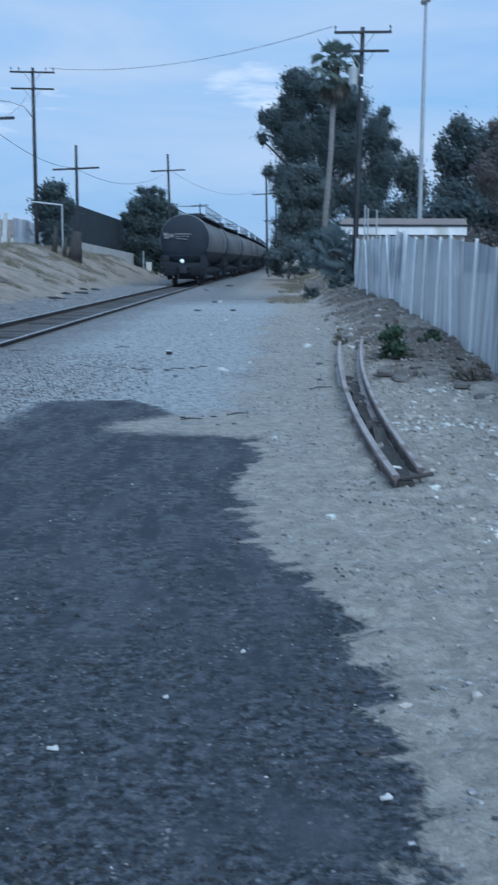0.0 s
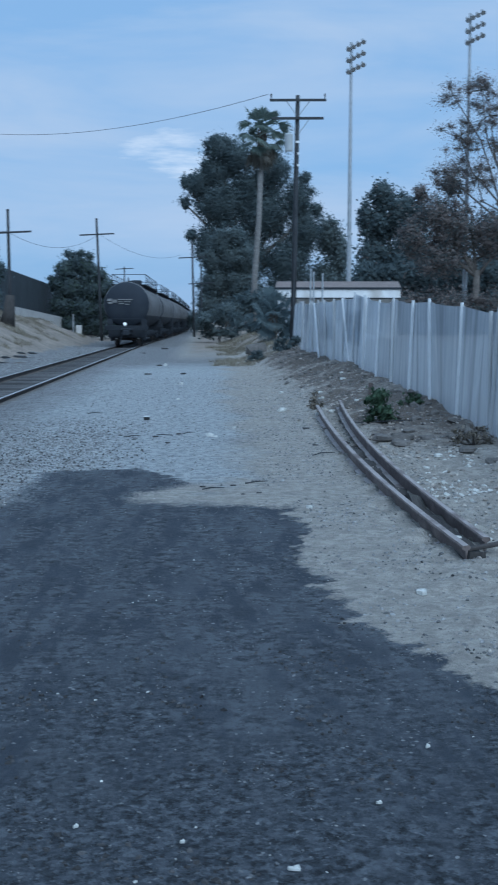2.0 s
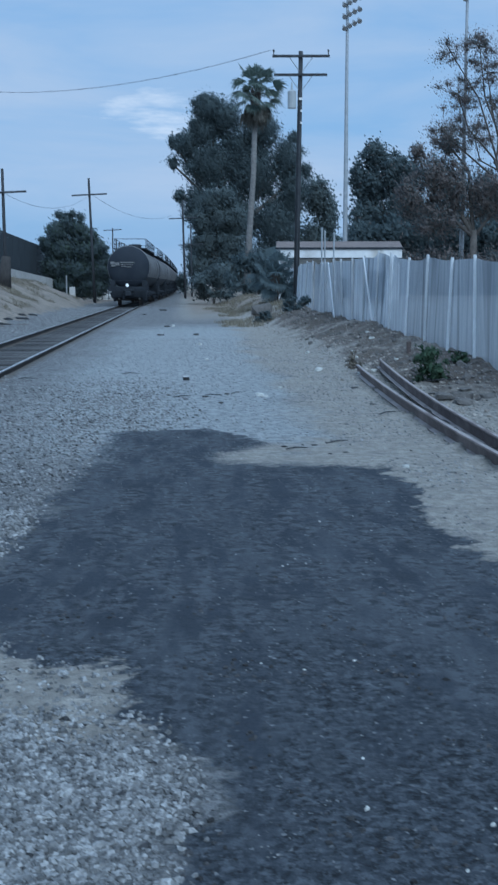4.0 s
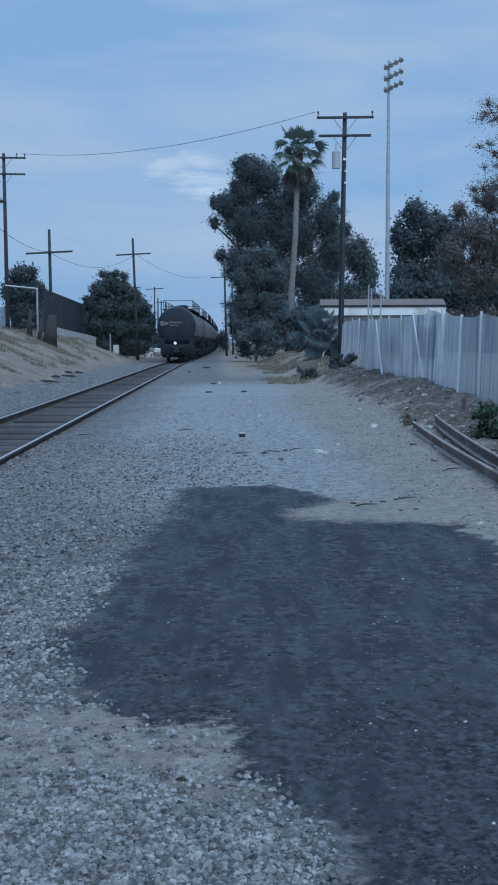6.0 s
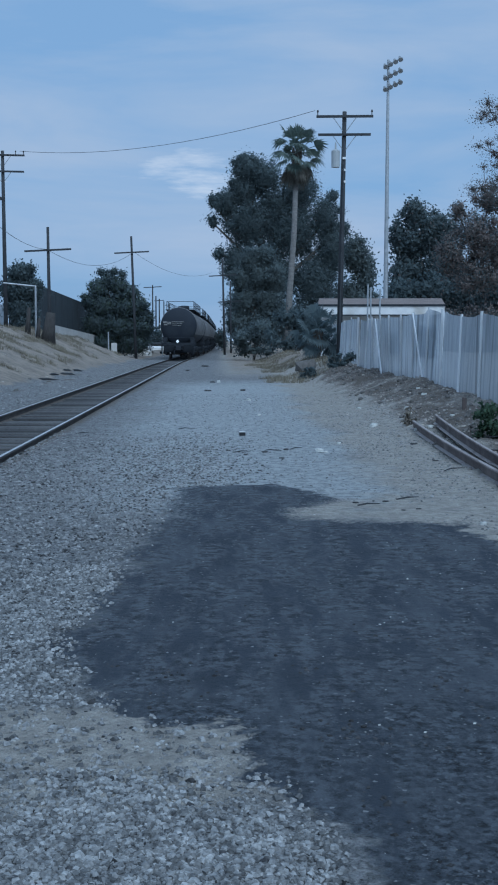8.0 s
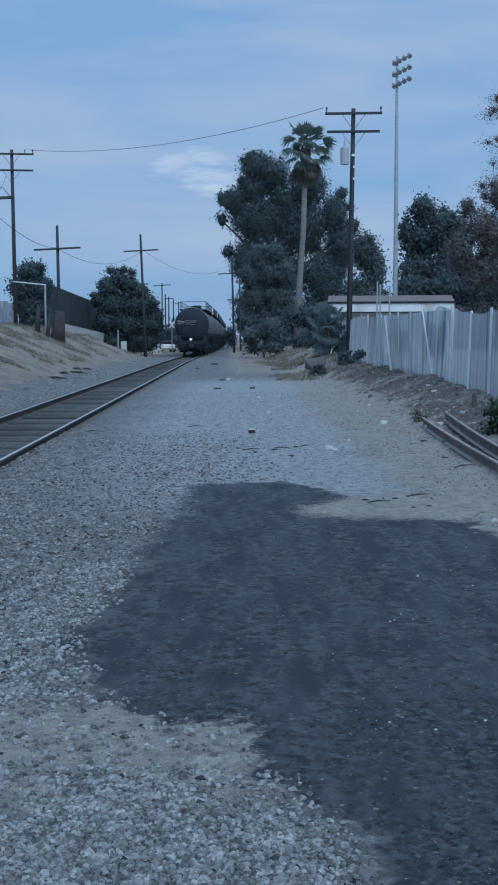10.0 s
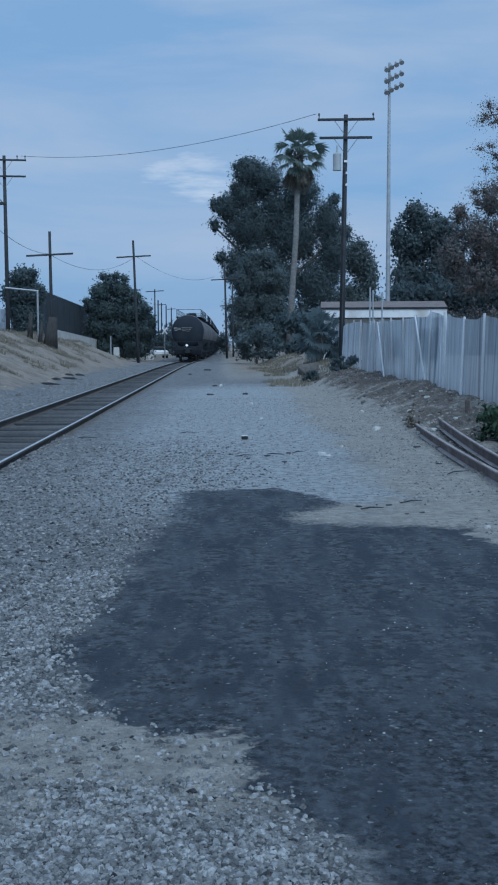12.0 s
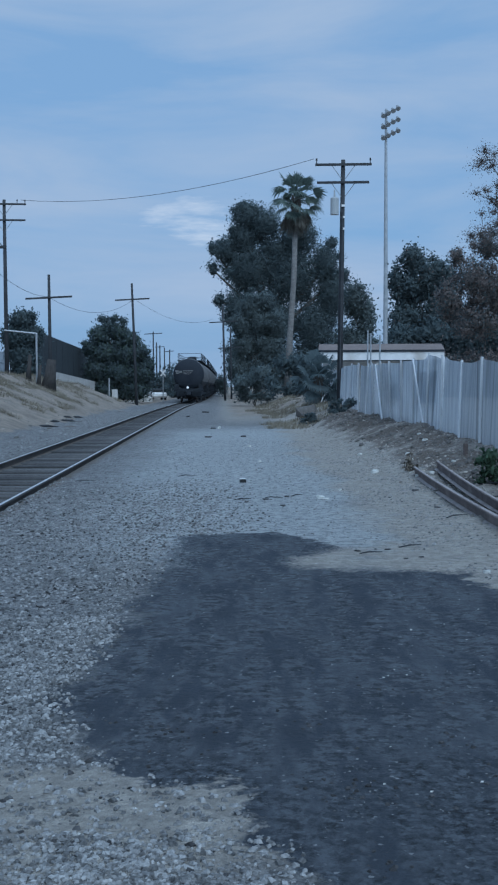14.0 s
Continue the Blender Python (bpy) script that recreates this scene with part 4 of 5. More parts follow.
def mass(lobes, n, size, seed, flat=.55):
    """Leaves filling lobes (x, y, z, rx, ry, rz) with a lumpy, ragged outside."""
    r = np.random.RandomState(seed)
    c = np.array(lobes, float)
    wgt = c[:, 3] * c[:, 5]
    k = r.choice(len(c), n, p=wgt / wgt.sum())
    d = r.normal(size=(n, 3))
    d /= np.linalg.norm(d, axis=1)[:, None]
    lump = .5 * np.sin(d[:, 0] * 7 + k * 2.1) * np.sin(d[:, 2] * 8 + k) + .35 * np.sin(d[:, 0] * 17 + d[:, 2] * 13 + k * 5)
    reach = (.92 + .20 * lump) * r.uniform(.02, 1, n) ** .55 + r.normal(0, .04, n)
    p = c[k, :3] + d * reach[:, None] * c[k, 3:6]
    return leaf_quads(p, size, r, flat, d)


def crown_clumps(lobes, per, small, seed):
    """Splits big lobes (x, y, z, rx, ry, rz) into many uneven small clumps."""
    r = np.random.RandomState(seed)
    out = []
    for x, y, z, rx, ry, rz in lobes:
        for _ in range(max(4, int(per * rx * rz))):
            d = r.normal(size=3)
            d *= r.uniform(.25, 1.0) ** .5 / np.linalg.norm(d)
            out.append((x + d[0] * rx, y + d[1] * ry, z + d[2] * rz, small * r.uniform(.55, 1.35)))
    return out


def tree(name, label, category, x, y, trunk_h, trunk_r, lobes, n, size, leaf, seed, small=.9, per=1.2, bark=BARK, twigs=40, extra=None, group="", dense=.72, low=None):
    if low:
        lobes = lobes + [(low[0] * f, 0, low[1] * .55, low[0] * .36, 1.5, low[1]) for f in (-.66, -.22, .22, .66)]
    z0 = float(ground_z(x, y))
    t = thing(name, label, category, pose(x, y, z0 - .15), group)
    r = random.Random(seed)
    top = Vector((r.uniform(-.3, .3), 0, trunk_h))
    bm = tube(bmesh.new(), [(0, 0, 0), (r.uniform(-.1, .1), 0, trunk_h * .4), top], [trunk_r * 1.25, trunk_r, trunk_r * .75], 10)
    part("trunk", bm, bark, t)
    cl = crown_clumps(lobes, per, small, seed)
    bm = bmesh.new()
    for lx, ly, lz, rx, ry, rz in lobes:
        if lz < trunk_h * .55:
            continue
        c = Vector((lx, ly, lz))
        tube(bm, [top * .9, top.lerp(c, .3) + Vector((r.uniform(-.5, .5), 0, r.uniform(-.5, .2))), top.lerp(c, .65) + Vector((r.uniform(-.8, .8), 0, r.uniform(-.5, .5))), c, c + Vector((r.uniform(-.4, .4), 0, rz * .6))], [trunk_r * .55, trunk_r * .4, trunk_r * .28, trunk_r * .16, .02], 6)
    for q in r.sample([c for c in cl if c[2] > trunk_h * .6], min(twigs, sum(c[2] > trunk_h * .6 for c in cl))):
        near = min(lobes, key=lambda l: (l[0] - q[0]) ** 2 + (l[1] - q[1]) ** 2 + (l[2] - q[2]) ** 2)
        a, b = Vector(near[:3]), Vector(q[:3])
        tube(bm, [a, a.lerp(b, .5) + Vector((r.uniform(-.3, .3), 0, r.uniform(-.3, .2))), b], [trunk_r * .18, trunk_r * .1, .015], 4)
    part("branchwork", bm, bark, t)
    sets = [mass(lobes, int(n * dense), size, seed), leaves(cl, int(n * (1 - dense)), size, seed + 7)]
    if dense > .4:
        q = np.array(lobes, float)
        rr = np.random.RandomState(seed + 9)
        k = rr.choice(len(q), int(n * .62), p=q[:, 3] * q[:, 5] / (q[:, 3] * q[:, 5]).sum())
        off = rr.normal(0, .36, (len(k), 3))
        sets.append(leaf_quads(q[k, :3] + off * q[k, 3:6], size * 1.2, rr, .62, off / np.linalg.norm(off, axis=1)[:, None]))
    leaf_object("crown", together(*sets), leaf, t)
    if extra:
        mat2, n2 = extra
        leaf_object("crown", mass(lobes, n2, size, seed + 50) if dense > .4 else leaves(r.sample(cl, max(3, len(cl) // 2)), n2, size, seed + 50), mat2, t)
    return t


def palm(x, y, h, seed, label, lean=.75, girth=1.0, skirt=True, reach=1.0, leaf=FROND):
    t = thing("palm_tree", label, "palm tree", pose(x, y, float(ground_z(x, y)) - .2))
    r = random.Random(seed)
    pts = [(-lean, 0, 0), (-lean * .73, 0, h * .3), (-lean * .27, 0, h * .6), (0, 0, h + .2)]
    part("trunk", tube(bmesh.new(), pts, [.34 * girth, .26 * girth, .23 * girth, .21 * girth], 10), PALM_BARK, t)

    # old leaf bases under the crown
    bm = bmesh.new()
    for k in range(60):
        a, z = k * 2.4, h - (1.3 - 1.5 * k / 60) * reach
        q = Vector((math.cos(a), math.sin(a), 0))
        rod(bm, q * .2 * reach + Vector((0, 0, z - .2 * reach)), q * r.uniform(.34, .46) * reach + Vector((0, 0, z + .35 * reach)), .09 * reach, .04 * reach, seg=5)
    part("leaf_bases", bm, BARK, t)

    def fan(V, F, a, el, stalk, blade, droop):
        """One fan leaf: a stalk and a pleated half-disc of drooping blades."""
        d = Vector((math.cos(a) * math.cos(el), math.sin(a) * math.cos(el), math.sin(el)))
        base = Vector((0, 0, h))
        stalk, blade, droop = stalk * reach, blade * reach, droop * reach
        hub = base + d * stalk
        side = d.cross(Vector((0, 0, 1))).normalized()
        side = (Matrix.Rotation(r.uniform(-.7, .7), 3, d) @ side).normalized()
        n = side * .035
        i = len(V)
        V += [base - n, base + n, hub + n, hub - n]
        F.append((i, i + 1, i + 2, i + 3))
        for k in range(17):
            g = (k - 8) / 8 * 1.35
            w = d * math.cos(g) + side * math.sin(g)
            long = blade * (1 - .16 * abs(g)) * r.uniform(.9, 1.1)
            across = (side * math.cos(g) - d * math.sin(g)) * blade * .058
            knee = hub + w * long * .58
            tip = hub + w * long + Vector((0, 0, -droop * r.uniform(.6, 1.3)))
            i = len(V)
            V += [hub, knee + across, tip, knee - across]
            F.append((i, i + 1, i + 2, i + 3))

    V, F = [], []
    for k in range(30):
        el = 1.42 - 2.25 * (k / 29) ** .9
        fan(V, F, k * 2.4 + r.uniform(-.2, .2), el, r.uniform(1.15, 1.7), r.uniform(1.1, 1.35), r.uniform(.2, .5))
    for k in range(12):
        fan(V, F, k * 2.4, r.uniform(-.5, 1.35), r.uniform(.35, .8), r.uniform(.8, 1.05), r.uniform(.1, .3))
    mesh_object("fronds", [v[:] for v in V], F, leaf, t)
    if not skirt:
        return t
    V, F = [], []
    for k in range(26):
        fan(V, F, k * 2.4 + r.uniform(-.3, .3), r.uniform(-1.45, -.85), r.uniform(.9, 1.9), r.uniform(.9, 1.1), r.uniform(.3, .6))
    mesh_object("dead_fronds", [v[:] for v in V], F, FROND_DEAD, t, "brown skirt of dead fronds")
    return t


palm(6.1, 97, 16.4, 3, "tall fan palm with a pale trunk and a shaggy skirt")
palm(4.75, 59, 1.45, 5, "low dark fan palm growing in front of the mobile home", .1, .6, False, .62, LEAF_DARK)
tree("eucalyptus_tree", "huge dense grey-green eucalyptus rising beside the track", "tree", 8.2, 185, 10, .8,
     [(-4.0, 0.0, 27.7, 2.7, 2.2, 2.7), (-7.5, 0.0, 22.5, 2.3, 1.9, 2.5), (-1.5, 0.0, 26.4, 3.0, 2.4, 3.2), (3.8, 0.0, 24.6, 3.6, 2.7, 3.9), (8.2, 0.0, 20.2, 2.5, 2.1, 3.9), (-3.7, 0.0, 19.4, 4.7, 2.7, 4.3), (2.9, 0.0, 18.1, 4.9, 2.7, 4.9), (9.1, 0.0, 15.4, 2.7, 2.2, 4.8), (-5.8, 0.0, 13.3, 2.7, 2.2, 3.8), (-0.6, 0.0, 11.1, 5.0, 2.7, 4.8), (6.5, 0.0, 10.2, 4.3, 2.7, 4.8), (-5.5, 0.0, 5.8, 2.3, 1.9, 3.9), (-1.6, 0.0, 4.0, 4.1, 2.7, 3.9), (4.7, 0.0, 4.0, 4.3, 2.7, 3.9), (-9.6, 0.0, 22.9, 0.7, 0.8, 1.3), (-9.5, 0.0, 19.4, 0.7, 0.8, 1.0), (-8.6, 0.0, 14.6, 1.0, 1.0, 1.1), (-4.6, 0.0, 29.2, 1.4, 1.3, 1.1), (9.3, 0.0, 23.7, 1.1, 1.1, 0.9), (11.1, 0.0, 18.9, 1.1, 1.1, 1.0), (-5.9, 0.0, 25.3, 1.3, 1.2, 1.3), (-8.3, 0.0, 1.4, 1.1, 1.1, 1.6), (-4.6, 0.0, 24.3, 2.6, 2.0, 2.4), (0.6, 0.0, 22.4, 2.6, 2.0, 2.6)],
     130000, .27, LEAF_DARK, 21, .95, 1.2, extra=(LEAF_EUC, 40000), dense=.6)
tree("pepper_tree", "soft grey-green tree standing before the eucalyptus", "tree", 4.6, 152, 4.5, .35,
     [(-.8, 0, 11.6, 1.7, 1.4, 1.7), (1.0, 0, 12.0, 1.5, 1.3, 1.6), (-2.0, 0, 9.0, 1.6, 1.4, 2.0), (.2, 0, 9.2, 2.2, 1.7, 2.2), (2.3, 0, 9.2, 1.6, 1.4, 2.1), (-1.6, 0, 6.2, 2.0, 1.6, 2.0), (1.5, 0, 6.0, 2.2, 1.6, 2.2), (-2.4, 0, 3.2, 1.9, 1.5, 2.0), (.6, 0, 3.0, 2.3, 1.6, 2.2), (3.2, 0, 3.4, 1.8, 1.5, 2.3)],
     42000, .25, LEAF_EUC, 39, .7, 1.4, dense=.55)
tree("background_tree", "dark green rounded tree behind the pole", "tree", 23.2, 190, 8, .5,
     [(-1.7, 0.0, 14.9, 2.4, 2.0, 3.7), (0.3, 0.0, 12.2, 1.8, 1.6, 4.2), (-1.7, 0.0, 7.7, 3.9, 2.7, 3.9), (1.5, 0.0, 5.8, 2.3, 1.9, 2.8)], 22000, .42, LEAF_EUC, 22, .95, 1.0, low=(6, 4.5), dense=.6)
tree("dark_tree", "dense dark green tree behind the white trailer", "tree", 22.2, 125, 6, .4,
     [(-3.6, 0.0, 12.2, 1.0, 1.0, 2.3), (-1.8, 0.0, 14.6, 1.5, 1.3, 1.9), (-0.2, 0.0, 12.5, 2.1, 1.7, 3.0), (-2.7, 0.0, 7.7, 2.2, 1.8, 3.2), (0.9, 0.0, 8.3, 2.8, 2.3, 3.2), (-2.1, 0.0, 4.1, 2.8, 2.3, 2.2), (1.5, 0.0, 12.5, 1.7, 1.5, 2.5), (4.4, 0.0, 7.2, 2.6, 2.0, 3.2), (2.2, 0.0, 5.0, 2.6, 2.0, 2.6), (6.6, 0.0, 6.0, 2.4, 2.0, 2.6), (-2.1, 0.0, 11.4, 1.8, 1.5, 2.2)], 52000, .31, LEAF_DARK, 23, .7, 1.6, low=(9, 3.4), extra=(LEAF_BROWN, 3000), dense=.6)
tree("sycamore_tree", "brown-leaved sycamore behind the grey fence", "tree", 21.4, 86, 5, .3,
     [(-4.8, 0.0, 7.4, 1.2, 1.1, 1.8), (-3.1, 0.0, 8.9, 1.6, 1.4, 1.9), (-1.5, 0.0, 7.9, 1.8, 1.6, 2.6), (-2.7, 0.0, 5.7, 2.2, 1.8, 1.5), (1.0, 0.0, 7.6, 1.9, 1.6, 2.3), (3.5, 0.0, 7.4, 1.9, 1.6, 2.8), (-4.2, 0.0, 10.6, 0.7, 0.8, 0.8), (-1.9, 0.0, 11.1, 1.2, 1.1, 0.8)], 42000, .17, LEAF_BROWN, 24, .5, 3.0, low=(9, 2.6), twigs=110, extra=(LEAF_DARK, 26000), dense=.5)
tree("sycamore_tree", "tall half-bare sycamore with sparse brown autumn leaves", "tree", 24, 86, 8, .2,
     [(-4.5, 0.0, 17.6, 1.3, 1.2, 1.0), (-2.4, 0.0, 18.0, 1.7, 1.5, 1.3), (0.1, 0.0, 18.4, 1.7, 1.5, 1.6), (-3.9, 0.0, 14.7, 1.8, 1.5, 1.5), (-1.6, 0.0, 14.2, 2.0, 1.7, 2.0), (0.9, 0.0, 13.8, 2.1, 1.8, 2.3), (-5.1, 0.0, 12.2, 1.4, 1.3, 1.1), (3.0, 0.0, 16.3, 1.9, 1.6, 2.5), (3.4, 0.0, 11.7, 1.9, 1.6, 2.5), (5.5, 0.0, 13.8, 2.1, 1.8, 2.9), (-1.8, 0.0, 16.2, 2.2, 1.6, 1.6), (1.4, 0.0, 16.2, 2.0, 1.6, 1.8), (-2.6, 0.0, 11.6, 2.4, 1.6, 1.8), (1.2, 0.0, 11.0, 2.6, 1.7, 1.8)], 60000, .12, LEAF_BROWN, 25, .72, 6.0, twigs=420, extra=(LEAF_EUC, 9000), dense=.06)
tree("dark_tree", "wide dark green tree behind the sycamores", "tree", 36, 115, 5, .4,
     [(-6.1, 0.0, 8.7, 2.2, 1.9, 3.3), (-2.7, 0.0, 8.1, 2.8, 2.3, 3.9), (0.0, 0.0, 9.2, 3.3, 2.6, 4.5), (3.4, 0.0, 9.8, 3.9, 2.7, 5.6), (7.8, 0.0, 9.8, 3.9, 2.7, 5.0)], 32000, .36, LEAF_DARK, 30, .8, 1.2, low=(12, 3.2), extra=(LEAF_EUC, 6000), dense=.6)
tree("hedge_tree", "dense dark green hedge trees behind the grey fence", "tree", 21.5, 100, 3, .3,
     [(-6.0, 0.0, 4.2, 2.0, 1.6, 2.2), (-3.4, 0.0, 4.6, 2.2, 1.7, 2.4), (-.8, 0.0, 4.4, 2.2, 1.7, 2.3), (1.8, 0.0, 4.8, 2.2, 1.7, 2.4), (4.4, 0.0, 4.5, 2.2, 1.7, 2.3), (7.0, 0.0, 4.8, 2.4, 1.7, 2.5), (0, 0.0, 2.2, 8.0, 1.7, 1.6)], 20000, .32, LEAF_DARK, 37, .7, 1.2, dense=.6)
tree("roadside_tree", "round dark green tree beside the track", "tree", -10.0, 112, 2.5, .3,
     [(-.7, 0, 7.3, 1.1, 1.0, .9), (-1.7, 0, 6.7, 1.3, 1.2, 1.1), (.1, 0, 6.9, 1.2, 1.1, 1.0), (1.2, 0, 6.3, 1.1, 1.1, .9), (-2.6, 0, 5.4, .9, .9, .8), (-1.3, 0, 5.0, 1.6, 1.4, 1.3), (.6, 0, 4.9, 1.7, 1.4, 1.4), (2.0, 0, 5.0, 1.2, 1.1, 1.2), (-2.1, 0, 3.3, 1.4, 1.2, 1.4), (0, 0, 3.0, 2.0, 1.5, 1.6), (2.2, 0, 3.1, 1.4, 1.2, 1.4), (2.9, 0, 4.0, .7, .7, .8), (-1.1, 0, 1.5, 1.6, 1.3, 1.2), (1.4, 0, 1.4, 1.9, 1.4, 1.2), (-3.1, 0, 5.9, .35, .4, .3), (-.3, 0, 8.3, .4, .4, .35), (-1.3, 0, 8.2, .4, .4, .3), (.5, 0, 8.0, .3, .4, .3)], 34000, .19, LEAF_DARK, 26, .42, 4.0, extra=(LEAF_OLIVE, 14000), dense=.45)
tree("bushy_tree", "small dark tree hanging over the bank by the tall pole", "tree", -13.7, 80, 3.0, .16,
     [(0, 0, 4.3, 1.0, 1, .8), (-.5, 0, 3.2, 1.1, 1, 1.0), (.5, 0, 3.2, 1.1, 1, 1.0), (0, 0, 1.9, 1.2, 1, 1.1), (.2, 0, .8, .9, .9, .9)], 14000, .17, LEAF_DARK, 27, .35, 4.0, extra=(LEAF_EUC, 4000), dense=.6)
tree("bank_shrub", "dense green shrub on the slope of the bank", "shrub", -11.2, 42, 1.2, .12,
     [(-0.3, 0.0, 2.3, 0.9, 0.9, 0.9), (0.5, 0.0, 2.1, 0.8, 0.8, 0.9), (1.2, 0.0, 2.3, 0.6, 0.7, 0.7), (-0.1, 0.0, 3.4, 0.6, 0.7, 0.4), (0.9, 0.0, 1.3, 0.7, 0.8, 0.7), (-0.3, 0.0, 0.9, 0.8, 0.8, 0.7), (-1.5, 0.0, 2.3, 1.0, 1.0, 1.1), (-2.9, 0.0, 1.9, 1.0, 1.0, 1.1), (-1.2, -.6, .5, 1.0, 1.0, .8), (.3, -.6, .3, .8, .8, .6), (-2.4, -.6, .6, 1.1, 1.0, .9)], 20000, .12, LEAF_OLIVE, 28, .26, 11.0, extra=(LEAF_GREEN, 6000))


def spiky_tree():
    t = thing("yucca_tree", "pale-limbed yucca with spiky leaf heads on the bank", "yucca", pose(-12.0, 44, float(ground_z(-12.0, 44))))
    r = random.Random(9)
    for x, z, w in ((1.0, 3.55, .09), (1.72, 3.0, .09), (.55, 2.7, .07)):
        limb = part("limb", tube(bmesh.new(), [(0, 0, 0), (x * .25, 0, z * .45), (x * .55, 0, z * .75), (x, 0, z)], [.14, .12, w, w * .8], 7), PALM_BARK, t)
        V, F = [], []
        axis_of = Vector((x * .5, 0, .6)).normalized()
        for k in range(90):
            d = Vector((r.gauss(0, 1), r.gauss(0, 1), r.gauss(0, 1))).normalized()
            d = (d + axis_of * .5).normalized()
            side = d.cross(Vector((r.gauss(0, 1), r.gauss(0, 1), r.gauss(0, 1)))).normalized() * .022
            base, tip = Vector((x, 0, z)) + d * .05, Vector((x, 0, z)) + d * r.uniform(.28, .46) - Vector((0, 0, .05))
            i = len(V)
            V += [base - side, base + side, tip]
            F.append((i, i + 1, i + 2))
        mesh_object("leaf_head", [v[:] for v in V], F, LEAF_OLIVE, limb, "spiky head of narrow leaves")


spiky_tree()


def shrub(name, label, x, y, r, h, n, size, leaf, seed, category="shrub"):
    rnd = np.random.RandomState(seed)
    t = thing(name, label, category, pose(x, y, float(ground_z(x, y)) - .03))
    cl = [(rnd.uniform(-r, r) * .75, rnd.uniform(-r, r) * .5, rnd.uniform(.12, 1) * h * .8, rnd.uniform(.18, .4) * min(r, h)) for _ in range(16)]
    bm = bmesh.new()
    for q in cl[::2]:
        tube(bm, [(0, 0, 0), (q[0] * .4, q[1] * .4, q[2] * .6), q[:3]], [.02, .014, .005], 4)
    part("stems", bm, BARK, t)
    V, F, N = leaves(cl, n, size, seed)
    V[:, 2] = np.maximum(V[:, 2], .01)
    leaf_object("foliage", (V, F, N), leaf, t)
    return t


shrub("weed_bush", "fresh green weed growing beside the bent rails", 3.93, 17.3, .38, .66, 2000, .075, LEAF_GREEN, 31)
shrub("weed_bush", "fresh green weed spreading at the foot of the fence", 4.5, 18.6, .24, .26, 700, .06, LEAF_GREEN, 32)
shrub("dry_weed", "brown dried weed standing by the rubble", 3.15, 20.6, .2, .42, 420, .05, DRY_WEED, 38, "weed")
shrub("dry_weed", "brown dried weed at the foot of the fence", 4.55, 14.2, .34, .3, 520, .05, DRY_WEED, 40, "weed")
shrub("low_bush", "green bush at the fence's far corner", 3.3, 45.5, .44, .5, 1500, .11, LEAF_DARK, 33)
shrub("low_bush", "green bush growing against the fence end", 4.35, 43.4, .55, .62, 2000, .11, LEAF_DARK, 34)
shrub("low_bush", "tall leafy bush beside the low palm", 5.0, 61, .7, 2.0, 3600, .15, LEAF_DARK, 35)
shrub("low_bush", "olive bush behind the parked car", -8.9, 152, 2.6, 4.2, 7000, .24, LEAF_DARK, 41)
shrub("low_bush", "olive bush behind the parked car", -11.6, 150, 2.4, 3.4, 6000, .24, LEAF_DARK, 42)
shrub("low_bush", "olive bush beyond the crossing", -6.6, 172, 2.2, 3.8, 5000, .26, LEAF_DARK, 43)
shrub("low_bush", "leafy bush under the eucalyptus", 2.6, 95, 2.4, 3.4, 6000, .26, LEAF_EUC, 36)
shrub("low_bush", "leafy bush under the eucalyptus", 5.6, 88, 2.6, 4.0, 7000, .26, LEAF_DARK, 37)


#  buildings and boundary walls 
def trailer():
    t = thing("mobile_home", "long white mobile home with a shallow brown roof", "mobile home", pose(8.85, 66.2, .62, 0, 0, -6))
    part("wall", box(bmesh.new(), (0, .9, 1.47), (6.6, 2.6, 2.9), bevel=.02), SIDING, t)
    for x in (-3.25, -.2, 3.25):
        part("porch_post", box(bmesh.new(), (x, -2.2, 1.2), (.09, .09, 2.4)), WHITE, t)
    part("fascia_band", box(bmesh.new(), (0, -2.36, 2.62), (6.84, .06, .46), bevel=.01), WHITE, t, "deep white fascia band under the roof")
    for x in (-3.4, 3.4):
        part("gable", box(bmesh.new(), (x, .02, 2.62), (.06, 4.6, .46), bevel=.01), WHITE, t)
    bm = bmesh.new()
    v = [bm.verts.new(p) for p in ((-3.45, -2.4, 2.94), (3.45, -2.4, 2.94), (3.45, 2.4, 2.94), (-3.45, 2.4, 2.94), (-3.45, 0, 3.36), (3.45, 0, 3.36))]
    for q in ((0, 1, 5, 4), (2, 3, 4, 5), (0, 4, 3), (1, 2, 5), (3, 2, 1, 0)):
        bm.faces.new([v[i] for i in q])
    part("roof", bm, ROOF, t, "brown-grey pitched roof")
    # dark strip along the eave, above the fascia
    part("dark_eave_strip", box(bmesh.new(), (0, -2.43, 2.90), (6.95, .07, .11), bevel=.015), UNDER, t)
    # thin dark strip put in as the shadow line below the fascia
    part("fascia_shade_line", box(bmesh.new(), (0, -2.37, 2.36), (6.84, .05, .06)), UNDER, t)


trailer()


